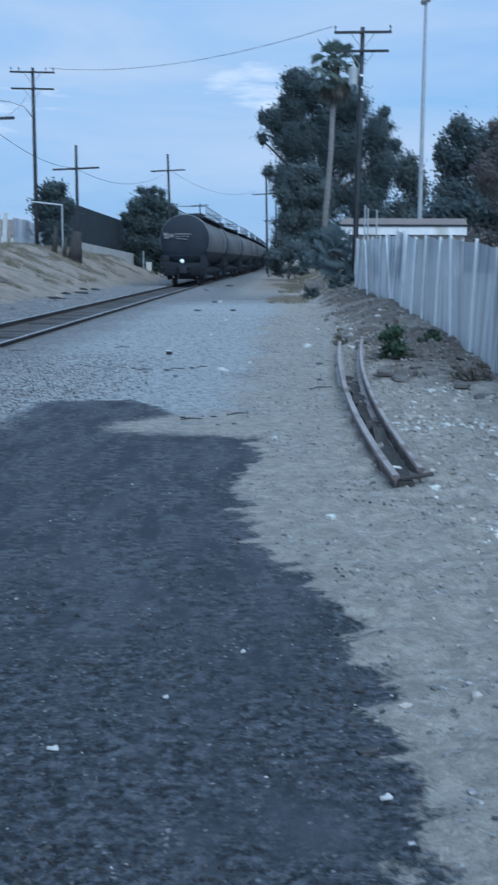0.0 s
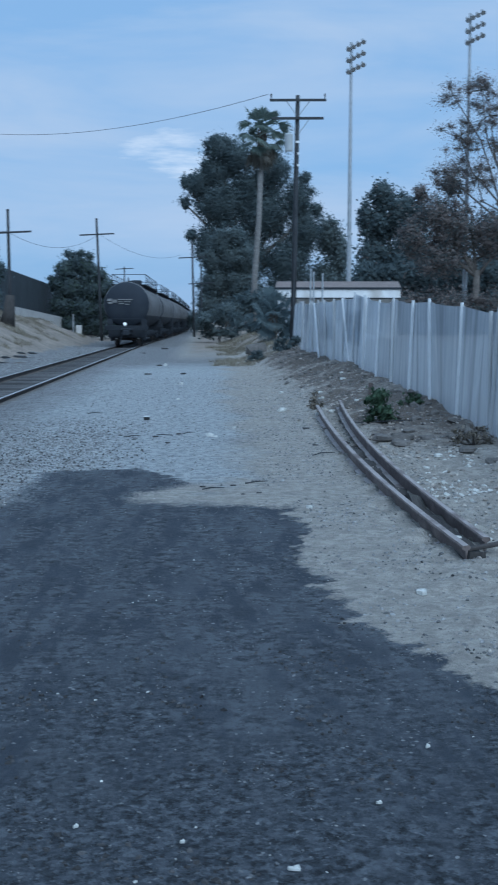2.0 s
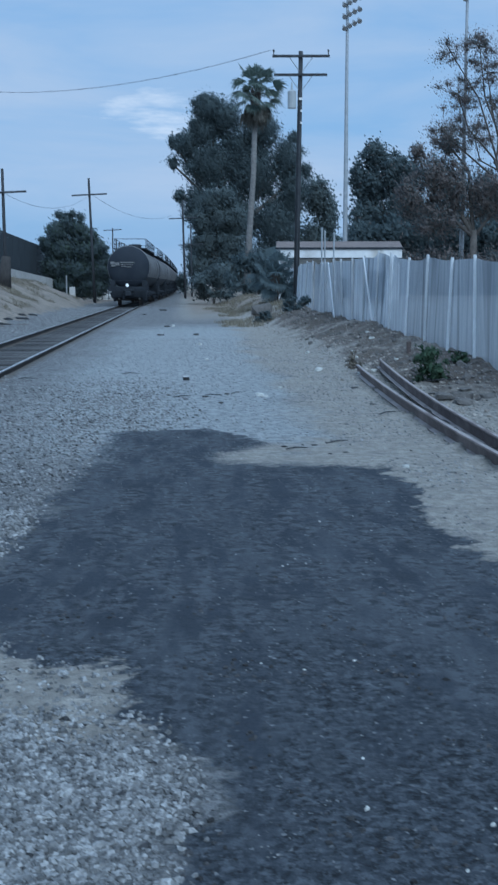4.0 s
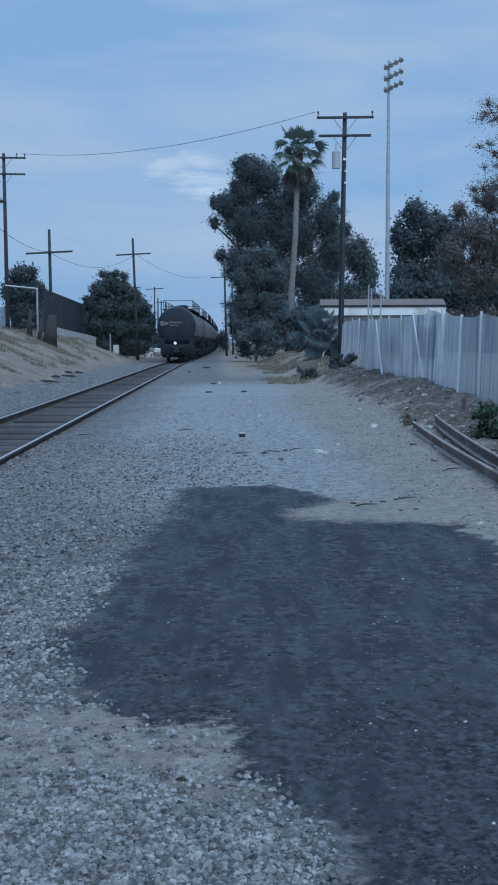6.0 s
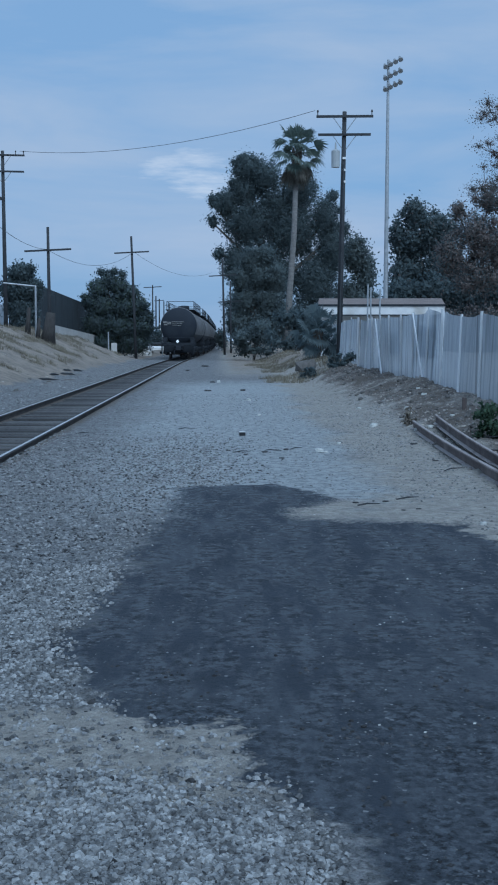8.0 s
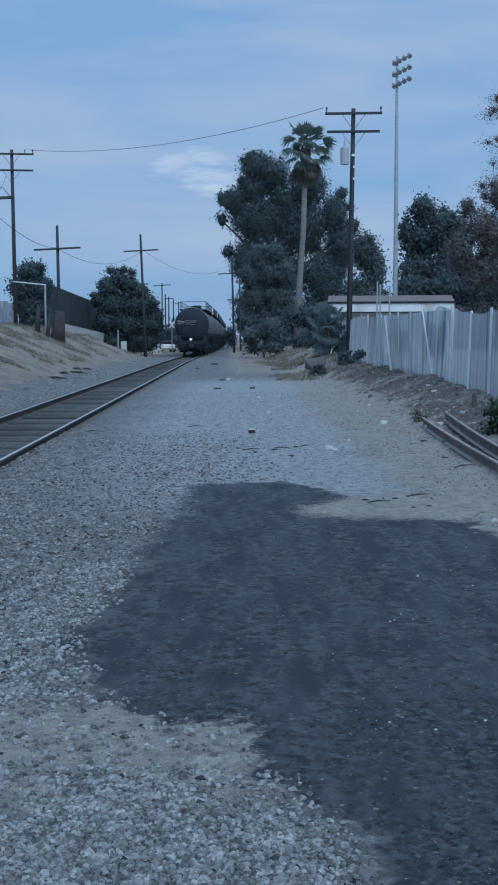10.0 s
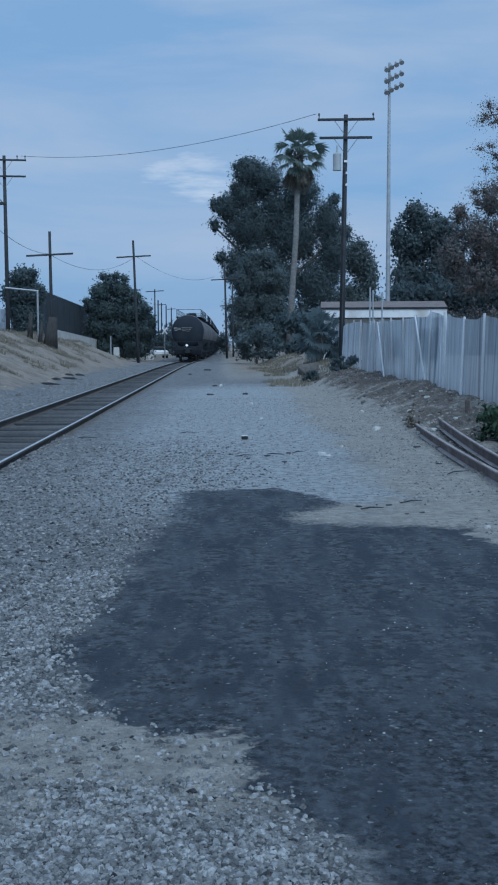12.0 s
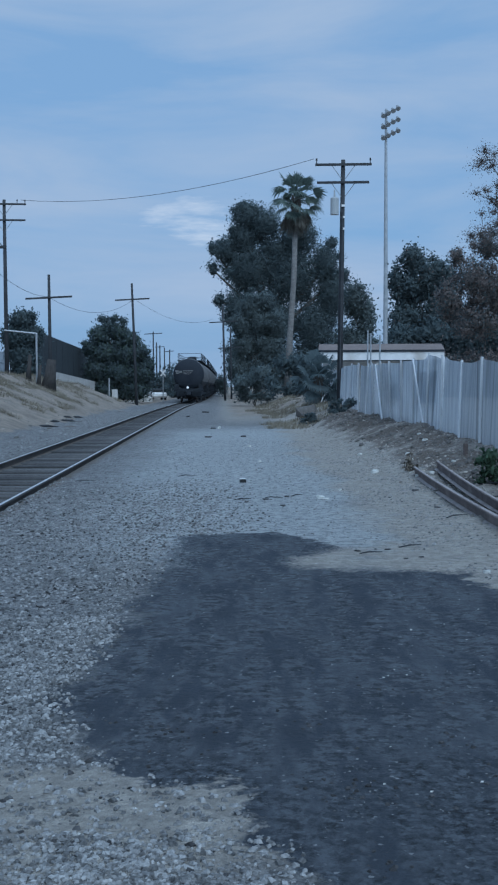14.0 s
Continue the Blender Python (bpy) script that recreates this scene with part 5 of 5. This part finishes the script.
def long_wall(name, label, category, rows, base, height, material, thick=.12, cap=None):
    """A straight run of panels with posts, following the ground."""
    t = thing(name, label, category)
    for (ax, ay, az, ah), (bx, by, bz, bh) in zip(rows, rows[1:]):
        n = max(1, round(math.hypot(bx - ax, by - ay) / 3.5))
        for k in range(n):
            u0, u1 = k / n, (k + 1) / n - .004
            P = [Vector((ax + (bx - ax) * u, ay + (by - ay) * u, az + (bz - az) * u)) for u in (u0, u1)]
            H = [ah + (bh - ah) * u for u in (u0, u1)]
            bm = bmesh.new()
            off = Vector((thick, 0, 0))
            lo = [P[0], P[1], P[1] + off, P[0] + off]
            hi = [P[0] + Vector((0, 0, H[0])), P[1] + Vector((0, 0, H[1])), P[1] + off + Vector((0, 0, H[1])), P[0] + off + Vector((0, 0, H[0]))]
            a, b = [bm.verts.new(p) for p in lo], [bm.verts.new(p) for p in hi]
            for i in range(4):
                bm.faces.new((a[i], a[(i + 1) % 4], b[(i + 1) % 4], b[i]))
            bm.faces.new(a[::-1])
            bm.faces.new(b)
            bmesh.ops.recalc_face_normals(bm, faces=bm.faces)
            part("panel", bm, material, t)
            part("post", rod(bmesh.new(), P[0] + Vector((-.1, .1, -.3)), P[0] + Vector((-.1, .1, H[0] - .05)), .05), UNDER if material is DARK_SCREEN else GALV, t)
    return t


long_wall("windscreen_fence", "long dark windscreen fence along the top of the bank", "fence", [(-16.4, 91, 1.9, 3.85), (-13.9, 90, 1.9, 3.8), (-13.8, 122, 1.0, 4.2), (-12.2, 150, .3, 3.6)], 0, 0, DARK_SCREEN)
long_wall("block_wall", "low pale block wall below the dark windscreen", "wall", [(-12.9, 86, 1.4, 1.4), (-12.2, 118, .2, 1.75)], 0, 0, CONCRETE, .2)
def paling_fence():
    r = random.Random(12)
    t = thing("paling_fence", "ragged old paling fence of grey and whitewashed boards", "fence")
    x = -24.0
    while x < -16.8:
        w, h = r.uniform(.16, .34), r.uniform(1.9, 2.75)
        z = float(ground_z(x, 81))
        bm = box(bmesh.new(), (0, 0, h / 2), (w, .035, h), bevel=.008)
        b = part("board", bm, r.choice((POLE_WOOD, OLD_BOARD, OLD_BOARD, OLD_BOARD, SLAT)), t)
        b.matrix_basis = pose(x, 81 + r.uniform(-.05, .05), z - .1, 0, r.uniform(-5, 5), 0)
        x += w + r.uniform(.0, .03)
    return t


paling_fence()


def corrugated_fence():
    t = thing("corrugated_fence", "faded pale corrugated sheet fence on the bank", "fence")
    for k in range(3):
        bm = bmesh.new()
        x0, rows = -16.75 + k * .62, []
        for i in range(25):
            x, y = x0 + i * .025, 81.4 + .03 * math.sin(i * 1.57)
            z = float(ground_z(x, 81.4)) - .05
            rows.append([bm.verts.new((x, y, z)), bm.verts.new((x, y, z + 2.15 - .12 * k))])
        for a, b in zip(rows, rows[1:]):
            bm.faces.new((a[0], b[0], b[1], a[1]))
        sheet = part("sheet", bm, FABRIC, t)
        sheet.modifiers.new("thick", "SOLIDIFY").thickness = .01
    return t


corrugated_fence()


def gate_frame():
    t = thing("pipe_gate_frame", "pale bent pipe frame standing among dark stumps on the bank", "gate frame", pose(-11.16, 70, float(ground_z(-11.16, 70))))
    part("upright", rod(bmesh.new(), (0, 0, -.2), (0, 0, 3.0), .06), GALV, t)
    part("crossbar", rod(bmesh.new(), (.05, 0, 3.0), (-1.9, 0, 3.2), .05), GALV, t)
    for x, h, w in ((-.35, 1.6, .2), (.25, 1.3, .16)):
        s = thing("wooden_stump", "dark weathered timber stump on the bank", "stump", pose(-11.25 + x, 69.6, float(ground_z(-11.25 + x, 69.6)) - .1), group="stumps on the bank")
        part("stump", tube(bmesh.new(), [(0, 0, 0), (.05, 0, h * .5), (.12, 0, h)], [w, w * .7, w * .5], 7), DARK_TIMBER_AND_GAP, s)
    s = thing("wooden_stump", "thick dark timber stump on the bank", "stump", pose(-10.45, 70.5, float(ground_z(-10.45, 70.5)) - .1), group="stumps on the bank")
    part("stump", tube(bmesh.new(), [(-.15, 0, 0), (0, 0, .9), (.1, 0, 1.9)], [.52, .36, .27], 9), DARK_TIMBER_AND_GAP, s)


gate_frame()


def crossbuck():
    t = thing("crossing_sign", "white railway crossbuck sign on a post", "sign", pose(-6.3, 124, float(ground_z(-6.3, 124)) - .1))
    part("post", rod(bmesh.new(), (0, 0, 0), (0, 0, 3.6), .06), GALV, t)
    for a in (38, -38):
        part("blade", box(bmesh.new(), (0, -.08 if a > 0 else -.11, 3.2), (.15, .025, .85), pose(0, 0, 3.2) @ pose(0, 0, 0, 0, a, 0) @ pose(0, 0, -3.2)), WHITE, t)


crossbuck()


def car_far():
    t = thing("parked_car", "pale car parked beyond the track", "car", pose(-7.9, 141, float(ground_z(-7.9, 141)), 0, 0, 12))
    part("body", box(bmesh.new(), (0, 0, .62), (1.75, 4.3, .62), bevel=.16), WHITE, t)
    part("cabin", box(bmesh.new(), (0, -.1, 1.15), (1.5, 2.3, .5), bevel=.2), GLASS_DARK, t)
    for x in (-.8, .8):
        for y in (-1.35, 1.35):
            part("wheel", rod(bmesh.new(), (x - .1, y, .32), (x + .1, y, .32), .32, seg=14), UNDER, t)


car_far()


def bank_litter():
    r = random.Random(8)
    for x, y, l, yaw in ((-7.1, 46, 1.3, 25), (-7.25, 49.5, .9, 60), (-7.1, 52, 1.1, 15), (-7.4, 55, .6, 40), (-7.0, 53.5, .5, 80), (-7.2, 57, .7, 10)):
        bm = tube(bmesh.new(), [(-l * .4, 0, 0), (-l * .12, r.uniform(-.1, .1), .03), (l * .12, r.uniform(-.1, .1), .02), (l * .4, 0, -.02)], [.02, .055, .05, .02], 6)
        ob = part("old_timber", bm, POLE_WOOD)
        ob.matrix_basis = pose(x, y, float(ground_z(x, y)) + .04, 0, 0, yaw)
        tagged(ob, "broken dark tie lying at the foot of the bank", "timber", group="old ties by the track")
    t = thing("utility_box", "small pale utility cabinet beside a short post", "utility box", pose(-8.7, 94, float(ground_z(-8.7, 94))))
    part("cabinet", box(bmesh.new(), (0, 0, .4), (.45, .35, .8), bevel=.03), CONCRETE, t)
    part("post", rod(bmesh.new(), (-.45, 0, -.2), (-.45, 0, 1.7), .06), GALV, t)
    t = thing("crossing_signal", "distant red and white crossing signal", "signal", pose(0, 200, float(ground_z(0, 200))))
    part("post", rod(bmesh.new(), (0, 0, 0), (0, 0, 4), .08), GALV, t)
    part("lamp_bar", box(bmesh.new(), (0, -.1, 3), (1.2, .1, .4)), SIGN_RED, t)
    part("board", box(bmesh.new(), (0, -.1, 2), (.9, .05, .6)), WHITE, t)


bank_litter()


def shard():
    x, y = 1.0, 2.72
    bm = box(bmesh.new(), (0, 0, .012), (.055, .032, .018), bevel=.006)
    for v in bm.verts:
        v.co.z += .25 * abs(v.co.x) - .3 * v.co.y * (v.co.x > 0)
    box(bm, (.012, -.004, .026), (.03, .02, .012), pose(0, 0, 0, 6, -10, 25), bevel=.004)
    ob = part("clay_shard", bm, CLAY)
    ob.matrix_basis = pose(x, y, float(ground_z(x, y)) + .002, 0, 0, 15)
    tagged(ob, "pale tan shard of broken clay on the asphalt", "shard")


shard()


def house(x, y, w, h, wall, turn):
    t = thing("distant_house", "small distant house with a low pitched roof", "house", pose(x, y, float(ground_z(x, y)), 0, 0, turn), group="distant houses")
    part("wall", box(bmesh.new(), (0, 0, h / 2), (w, 6, h)), wall, t)
    bm = bmesh.new()
    v = [bm.verts.new(p) for p in ((-w * .54, -3.4, h), (w * .54, -3.4, h), (w * .54, 3.4, h), (-w * .54, 3.4, h), (-w * .54, 0, h + 1.3), (w * .54, 0, h + 1.3))]
    for q in ((0, 1, 5, 4), (2, 3, 4, 5), (0, 4, 3), (1, 2, 5), (3, 2, 1, 0)):
        bm.faces.new([v[i] for i in q])
    part("roof", bm, ROOF, t)
    for q in (-.25, .22):
        part("window", box(bmesh.new(), (w * q, -3.01, h * .55), (1.2, .05, 1.0)), GLASS_DARK, t)


house(-26, 168, 9, 2.7, SIDING, -5)
house(-23.4, 99, 7, 3.0, SIDING, 4)


def far_woods():
    r = random.Random(77)
    lobes = []
    for k in range(60):
        x = -75 + k * 2.6
        if -9 < x - .02 * 230 < 4:
            continue
        h = r.uniform(2.0, 4.2)
        lobes.append((x, 235 + r.uniform(-8, 8), h * .8, r.uniform(2.5, 4.2), 2, h))
    V, F, N = mass(lobes, 30000, .7, 78)
    V[:, 2] = np.maximum(V[:, 2], .05)
    tagged(leaf_object("far_woods", (V, F, N), LEAF_DARK), "low dark belt of distant trees", "woods", kind="stuff")


far_woods()


def dry_grass():
    r = np.random.RandomState(61)
    x, y = r.uniform(-.6, 5.2, 2600), r.uniform(43, 90, 2600)
    ok = waves(x, y, 5, 62) + smooth(2.6, -.4, x - .02 * (y - 43)) * -1.3 > 0
    x, y = x[ok], y[ok]
    x2, y2 = r.uniform(-14.5, -8.0, 5200), r.uniform(24, 95, 5200)
    ok = waves(x2, y2, 4.5, 63) + .9 * smooth(-9.5, -12, x2) > .35
    x, y = np.concatenate([x, x2[ok]]), np.concatenate([y, y2[ok]])
    x, y = np.repeat(x, 11), np.repeat(y, 11)
    x, y = x + r.normal(0, .10, len(x)), y + r.normal(0, .10, len(x))
    z, a, h = ground_z(x, y) - .01, r.uniform(0, math.tau, len(x)), r.uniform(.06, .24, len(x))
    dx, dy = np.cos(a) * .014, np.sin(a) * .014
    lx, ly = r.normal(0, .07, len(x)), r.normal(0, .07, len(x))
    V = np.stack([np.stack([x - dx, y - dy, z], 1), np.stack([x + dx, y + dy, z], 1), np.stack([x + lx, y + ly, z + h], 1)], 1).reshape(-1, 3)
    ob = mesh_object("dry_grass", V.tolist(), np.arange(len(V)).reshape(-1, 3).tolist(), DRY_GRASS)
    tagged(ob, "sparse dry yellow grass", "grass", kind="stuff")


dry_grass()


#  loose stones and litter 
def clear(x, y):
    return smooth(.10, -.2, signed(PATCH, x, y) + .05 * waves(x, y, .4, 61))


def bare(x, y):
    return 1 - .82 * smooth(5.2, 4.7, y) * smooth(3.4, 3.9, y) * smooth(.5, 0, x) * smooth(-.9, -.2, waves(x, y, 1.4, 19))


scatter("ballast_gravel", "loose pale grey ballast stones strewn on the ground", "gravel", STONE, 60000, (-2.6, .5, 2.2, 8), (.014, .052), 41, sink=.2, power=1.3, keep=lambda x, y: clear(x, y) * bare(x, y) * smooth(-3.2, -1.6, x - .12 * y), shape=0)
scatter("broken_ballast", "tightly packed angular grey ballast stones", "gravel", STONE, 26000, (-1.9, 1.1, 2.3, 4.1), (.014, .044), 65, sink=.2, power=1.2, keep=lambda x, y: clear(x, y) * bare(x, y), shape=0)
scatter("track_gravel", "grey ballast stones beside the track", "gravel", STONE, 26000, (-3.0, .3, 7.5, 20), (.02, .06), 46, power=1.6, keep=lambda x, y: clear(x, y) * smooth(22, 12, y) * smooth(.6, -1, x), shape=0)
# dark stones, added for the dark pits and stones among the pale ones
scatter("dark_ballast", "dark stones among the grey ballast", "gravel", GRIT, 16000, (-3.0, .4, 2.3, 19), (.014, .055), 98, lambda x, y: clear(x, y) * bare(x, y) * smooth(21, 11, y) * smooth(.7, -.6, x) * (.45 + .5 * smooth(0, .8, waves(x, y, 1.2, 99))), power=1.8, shape=0)
scatter("fine_gravel", "fine pale gravel beside the dark patch", "gravel", STONE, 16000, (-2.6, 3.5, 11, 34), (.012, .05), 42, lambda x, y: clear(x, y) * .8, shape=0)
scatter("asphalt_grit", "dark asphalt crumbs on the oiled patch", "grit", GRIT, 40000, (-1.1, 2.9, 1.6, 10), (.006, .040), 43, lambda x, y: smooth(-.1, .1, signed(PATCH, x, y)) * smooth(7, 3, y) * smooth(.0, .9, waves(x * 1.6, y, .8, 51)), shape=0)
scatter("pale_grit", "pale crumbs of stone in the dark patch", "grit", STONE, 9000, (-.9, 2.8, 1.8, 7.5), (.004, .016), 53, lambda x, y: smooth(-.1, .1, signed(PATCH, x, y)) * smooth(8, 3, y) * smooth(.1, .9, waves(x * 1.6, y, .7, 54)), shape=0)
scatter("white_chips", "small white chips scattered over the dark patch", "chips", ROCK_WHITE, 520, (-1.2, 4.6, 1.6, 24), (.005, .022), 44)
scatter("berm_rubble", "brown rubble and clods along the fence foot", "rubble", RUBBLE, 12000, (2.3, 5.0, 2, 45), (.012, .09), 45, lambda x, y: smooth(2.4, 3.6, x) * .8, power=3.5)
scatter("dirt_stones", "pale stones half sunk in the roadside dirt", "stones", STONE, 26000, (1.6, 5.0, 2, 26), (.007, .045), 47, lambda x, y: clear(x, y) * smooth(-.9, .8, waves(x, y, 1.8, 48)), sink=.3)
scatter("dirt_pebbles", "small grey pebbles lying on the roadside dirt", "pebbles", STONE, 6000, (1.7, 3.6, 2, 10), (.008, .04), 63, lambda x, y: clear(x, y) * smooth(-.6, .8, waves(x, y, 1.1, 64)), shape=0)
scatter("fence_debris", "dark clods and broken bits along the fence foot", "rubble", DARK_ROCK, 1600, (3.0, 4.95, 14, 44), (.04, .22), 52, lambda x, y: smooth(3.0, 3.9, x) * smooth(-.6, .7, waves(x, y, 2.2, 21)))
scatter("pale_rubble", "pale broken rubble strewn beside the discarded rails", "rubble", ROCK_WHITE, 7000, (2.6, 4.9, 5.5, 15), (.012, .10), 83, lambda x, y: smooth(-.4, .9, waves(x, y, 1.5, 84)) * smooth(3.0, 3.5, x + .2 * waves(x, y, 1, 85)) * smooth(15, 9, y), sink=.3, power=3, shape=0)
scatter("dark_bits", "dark bits of bark and grit on the roadside dirt", "grit", GRIT, 2600, (2.0, 4.9, 2.2, 18), (.008, .05), 86, lambda x, y: clear(x, y) * smooth(-.2, .9, waves(x, y, .9, 87)), power=3, shape=0)
scatter("road_bits", "dark bits strewn across the pale gravel", "grit", GRIT, 1500, (-2.4, 3.2, 12.8, 40), (.012, .05), 88, lambda x, y: smooth(.5, 1.0, waves(x, y * 1.6, 1.6, 89)), power=3, shape=0)
scatter("verge_ballast", "grey ballast stones on the far verge of the track", "gravel", STONE, 9000, (-8.2, -4.75, 14, 75), (.03, .10), 93, lambda x, y: smooth(-7.6, -6.2, x + .5 * waves(x, y, 3, 94)), power=2.0, shape=0)
scatter("bed_ballast", "dusty ballast stones between the ties", "gravel", STONE, 9000, (-4.45, -3.05, 10, 62), (.02, .06), 95, lambda x, y: smooth(-.3, .8, waves(x, y, 2.5, 96)) * .8, power=2.0, shape=0)
scatter("verge_clods", "dark clods and tie splinters at the foot of the bank", "clods", DARK_ROCK, 900, (-7.9, -6.2, 22, 80), (.05, .26), 97, lambda x, y: smooth(.2, .9, waves(x, y, 4, 92)) * smooth(.7, .2, np.abs(x + 6.9)), power=3)
scatter("bank_clods", "brown clods and stones on the bank", "clods", RUBBLE, 2600, (-16, -6.6, 18, 95), (.03, .18), 49, lambda x, y: smooth(-.5, .8, waves(x, y, 5, 50)) * .8)


def rock(name, label, x, y, s, material, seed, category="rock"):
    r = np.random.RandomState(seed)
    bm = bmesh.new()
    bmesh.ops.create_cube(bm, size=.8)
    bmesh.ops.bevel(bm, geom=list(bm.edges), offset=.16, segments=1, affect="EDGES")
    skew = r.uniform(-.35, .35, 2)
    for v in bm.verts:
        q = v.co * r.uniform(.72, 1.2)
        v.co = Vector(((q.x + skew[0] * q.y) * s[0], (q.y + skew[1] * q.x) * s[1], q.z * s[2]))
    ob = part(name, bm, material)
    ob.matrix_basis = pose(x, y, float(ground_z(x, y)) + s[2] * .28, 0, 0, r.uniform(-40, 40))
    return tagged(ob, label, category, group="")


for k, (x, y, s) in enumerate([(1.21, 16.5, .12), (2.6, 21.1, .14), (2.05, 9.83, .07), (2.43, 6.5, .08), (1.6, 17.6, .07), (3.6, 12.4, .07), (3.9, 10.2, .07), (3.3, 8.3, .06), (4.2, 25, .12), (.6, 24, .09), (-.26, 43.9, .2), (.56, 31, .12), (3.1, 19.5, .12), (3.5, 23, .12), (2.9, 26, .12), (2.56, 20.9, .13), (3.45, 22.4, .12), (3.33, 19.4, .12), (3.3, 16.9, .12), (3.87, 20.3, .1), (4.4, 27, .12), (3.9, 13.2, .1), (3.0, 8.1, .11), (3.2, 7.4, .09)]):
    rock("white_rock", "broken white rock lying on the dirt", x, y, (s, s * .8, s * .6), ROCK_WHITE, 60 + k)
for k, (x, y, s) in enumerate([(-9.5, 44.5, .55), (-9.8, 43.8, .5), (-8.9, 45.2, .4), (-9.2, 45.6, .4), (-8.7, 44.2, .3)]):
    rock("bank_boulder", "dark lump of broken concrete on the bank", x, y, (s, s * .8, s * .55), DARK_ROCK, 130 + k)
for k, (x, y, s) in enumerate([(-1.1, 70.9, .55), (-.5, 43.9, .3), (.5, 36.8, .35), (-1.9, 60.8, .35), (-.6, 36.5, .3), (2.41, 2.92, .12), (1.1, 11.1, .1), (1.4, 11.2, .08), (.42, 16.3, .12), (.75, 16.8, .13), (.14, 15.9, .09), (-.09, 16.4, .08), (2.69, 17.3, .14), (2.63, 15.2, .12), (1.48, 10.6, .06), (1.64, 10.7, .07), (.62, 15.5, .11)]):
    rock("dark_debris", "flat dark piece of debris on the gravel", x, y, (s * .8, s * .5, s * .22), GRIT, 150 + k, "debris")


for k, (x, y, s) in enumerate([(3.5, 14.8, .34), (3.65, 14.4, .30), (3.8, 15.1, .36), (4.0, 15.8, .30), (4.1, 14.9, .26), (3.55, 15.5, .22), (4.3, 13.4, .24), (4.45, 12.6, .28)]):
    rock("asphalt_chunk", "broken dark slab of asphalt beside the discarded rails", x, y, (s, s * .8, s * .35), DARK_ROCK, 180 + k, "asphalt chunk")


def sticks():
    r = random.Random(31)
    for x, y, l, yaw in ((.1, 16.2, .25, 12), (.55, 16.5, .3, -38), (.9, 16.9, .24, 40), (-.8, 20.4, .3, 5), (1.2, 10.9, .22, 8), (1.65, 11.4, .26, 24), (3.8, 17.4, 1.3, 18), (4.2, 17.0, 1.1, 6), (-2.4, 19, .35, -20), (-1.4, 3.9, .22, 8), (2.6, 13.8, .4, 40)):
        ob = part("stick", tube(bmesh.new(), [(-l / 2, 0, 0), (-l * .1, r.uniform(-.05, .05), .02), (l / 2, 0, .01)], [.006, .009, .004], 6), POLE_WOOD)
        ob.matrix_basis = pose(x, y, float(ground_z(x, y)) + .008, 0, 0, yaw)
        tagged(ob, "dry dark stick lying on the gravel", "stick", group="dry sticks")


sticks()


def black_box():
    t = thing("black_box", "small black plastic box with a pale lid on the gravel", "box", pose(.16, 19.28, float(ground_z(.16, 19.28)), 0, 0, 8))
    part("body", box(bmesh.new(), (0, 0, .028), (.10, .09, .06), bevel=.008), BLACK_PLASTIC, t)
    part("lid", box(bmesh.new(), (0, 0, .064), (.104, .094, .010), bevel=.006), WHITE, t, "pale lid")


black_box()
rock("concrete_lump", "grey lump of broken concrete on the grassy mound", 3.45, 50, (1.0, .7, .7), DARK_ROCK, 201, "concrete")
for k, (x, y, s) in enumerate([(-8.9, 124, 2.0), (-8.2, 127, 1.6), (-7.6, 122, .8)]):
    rock("pale_boulder", "pale boulder in the pile beyond the track", x, y, (s, s * .7, s * .5), CONCRETE, 205 + k, "boulder")


def litter():
    for x, y, l, yaw in ((2.44, 2.59, .042, 25), (1.36, 2.9, .040, -5), (1.02, 3.09, .018, 10), (.67, 3.22, .022, 40), (1.69, 3.37, .022, 8), (1.96, 3.89, .028, 50), (1.25, 16.4, .15, 4), (.52, 30.6, .16, 0)):
        bm = box(bmesh.new(), (0, 0, .006), (l, l * .32, .012), bevel=.003)
        box(bm, (l * .3, l * .1, .008), (l * .4, l * .3, .010), pose(0, 0, 0, 0, -8, 20), bevel=.002)
        ob = part("paper_scrap", bm, ROCK_WHITE)
        ob.matrix_basis = pose(x, y, float(ground_z(x, y)) + .004, 0, 4, yaw)
        tagged(ob, "crumpled white paper scrap lying on the ground", "litter", group="paper scraps")


litter()


motions(CARS)
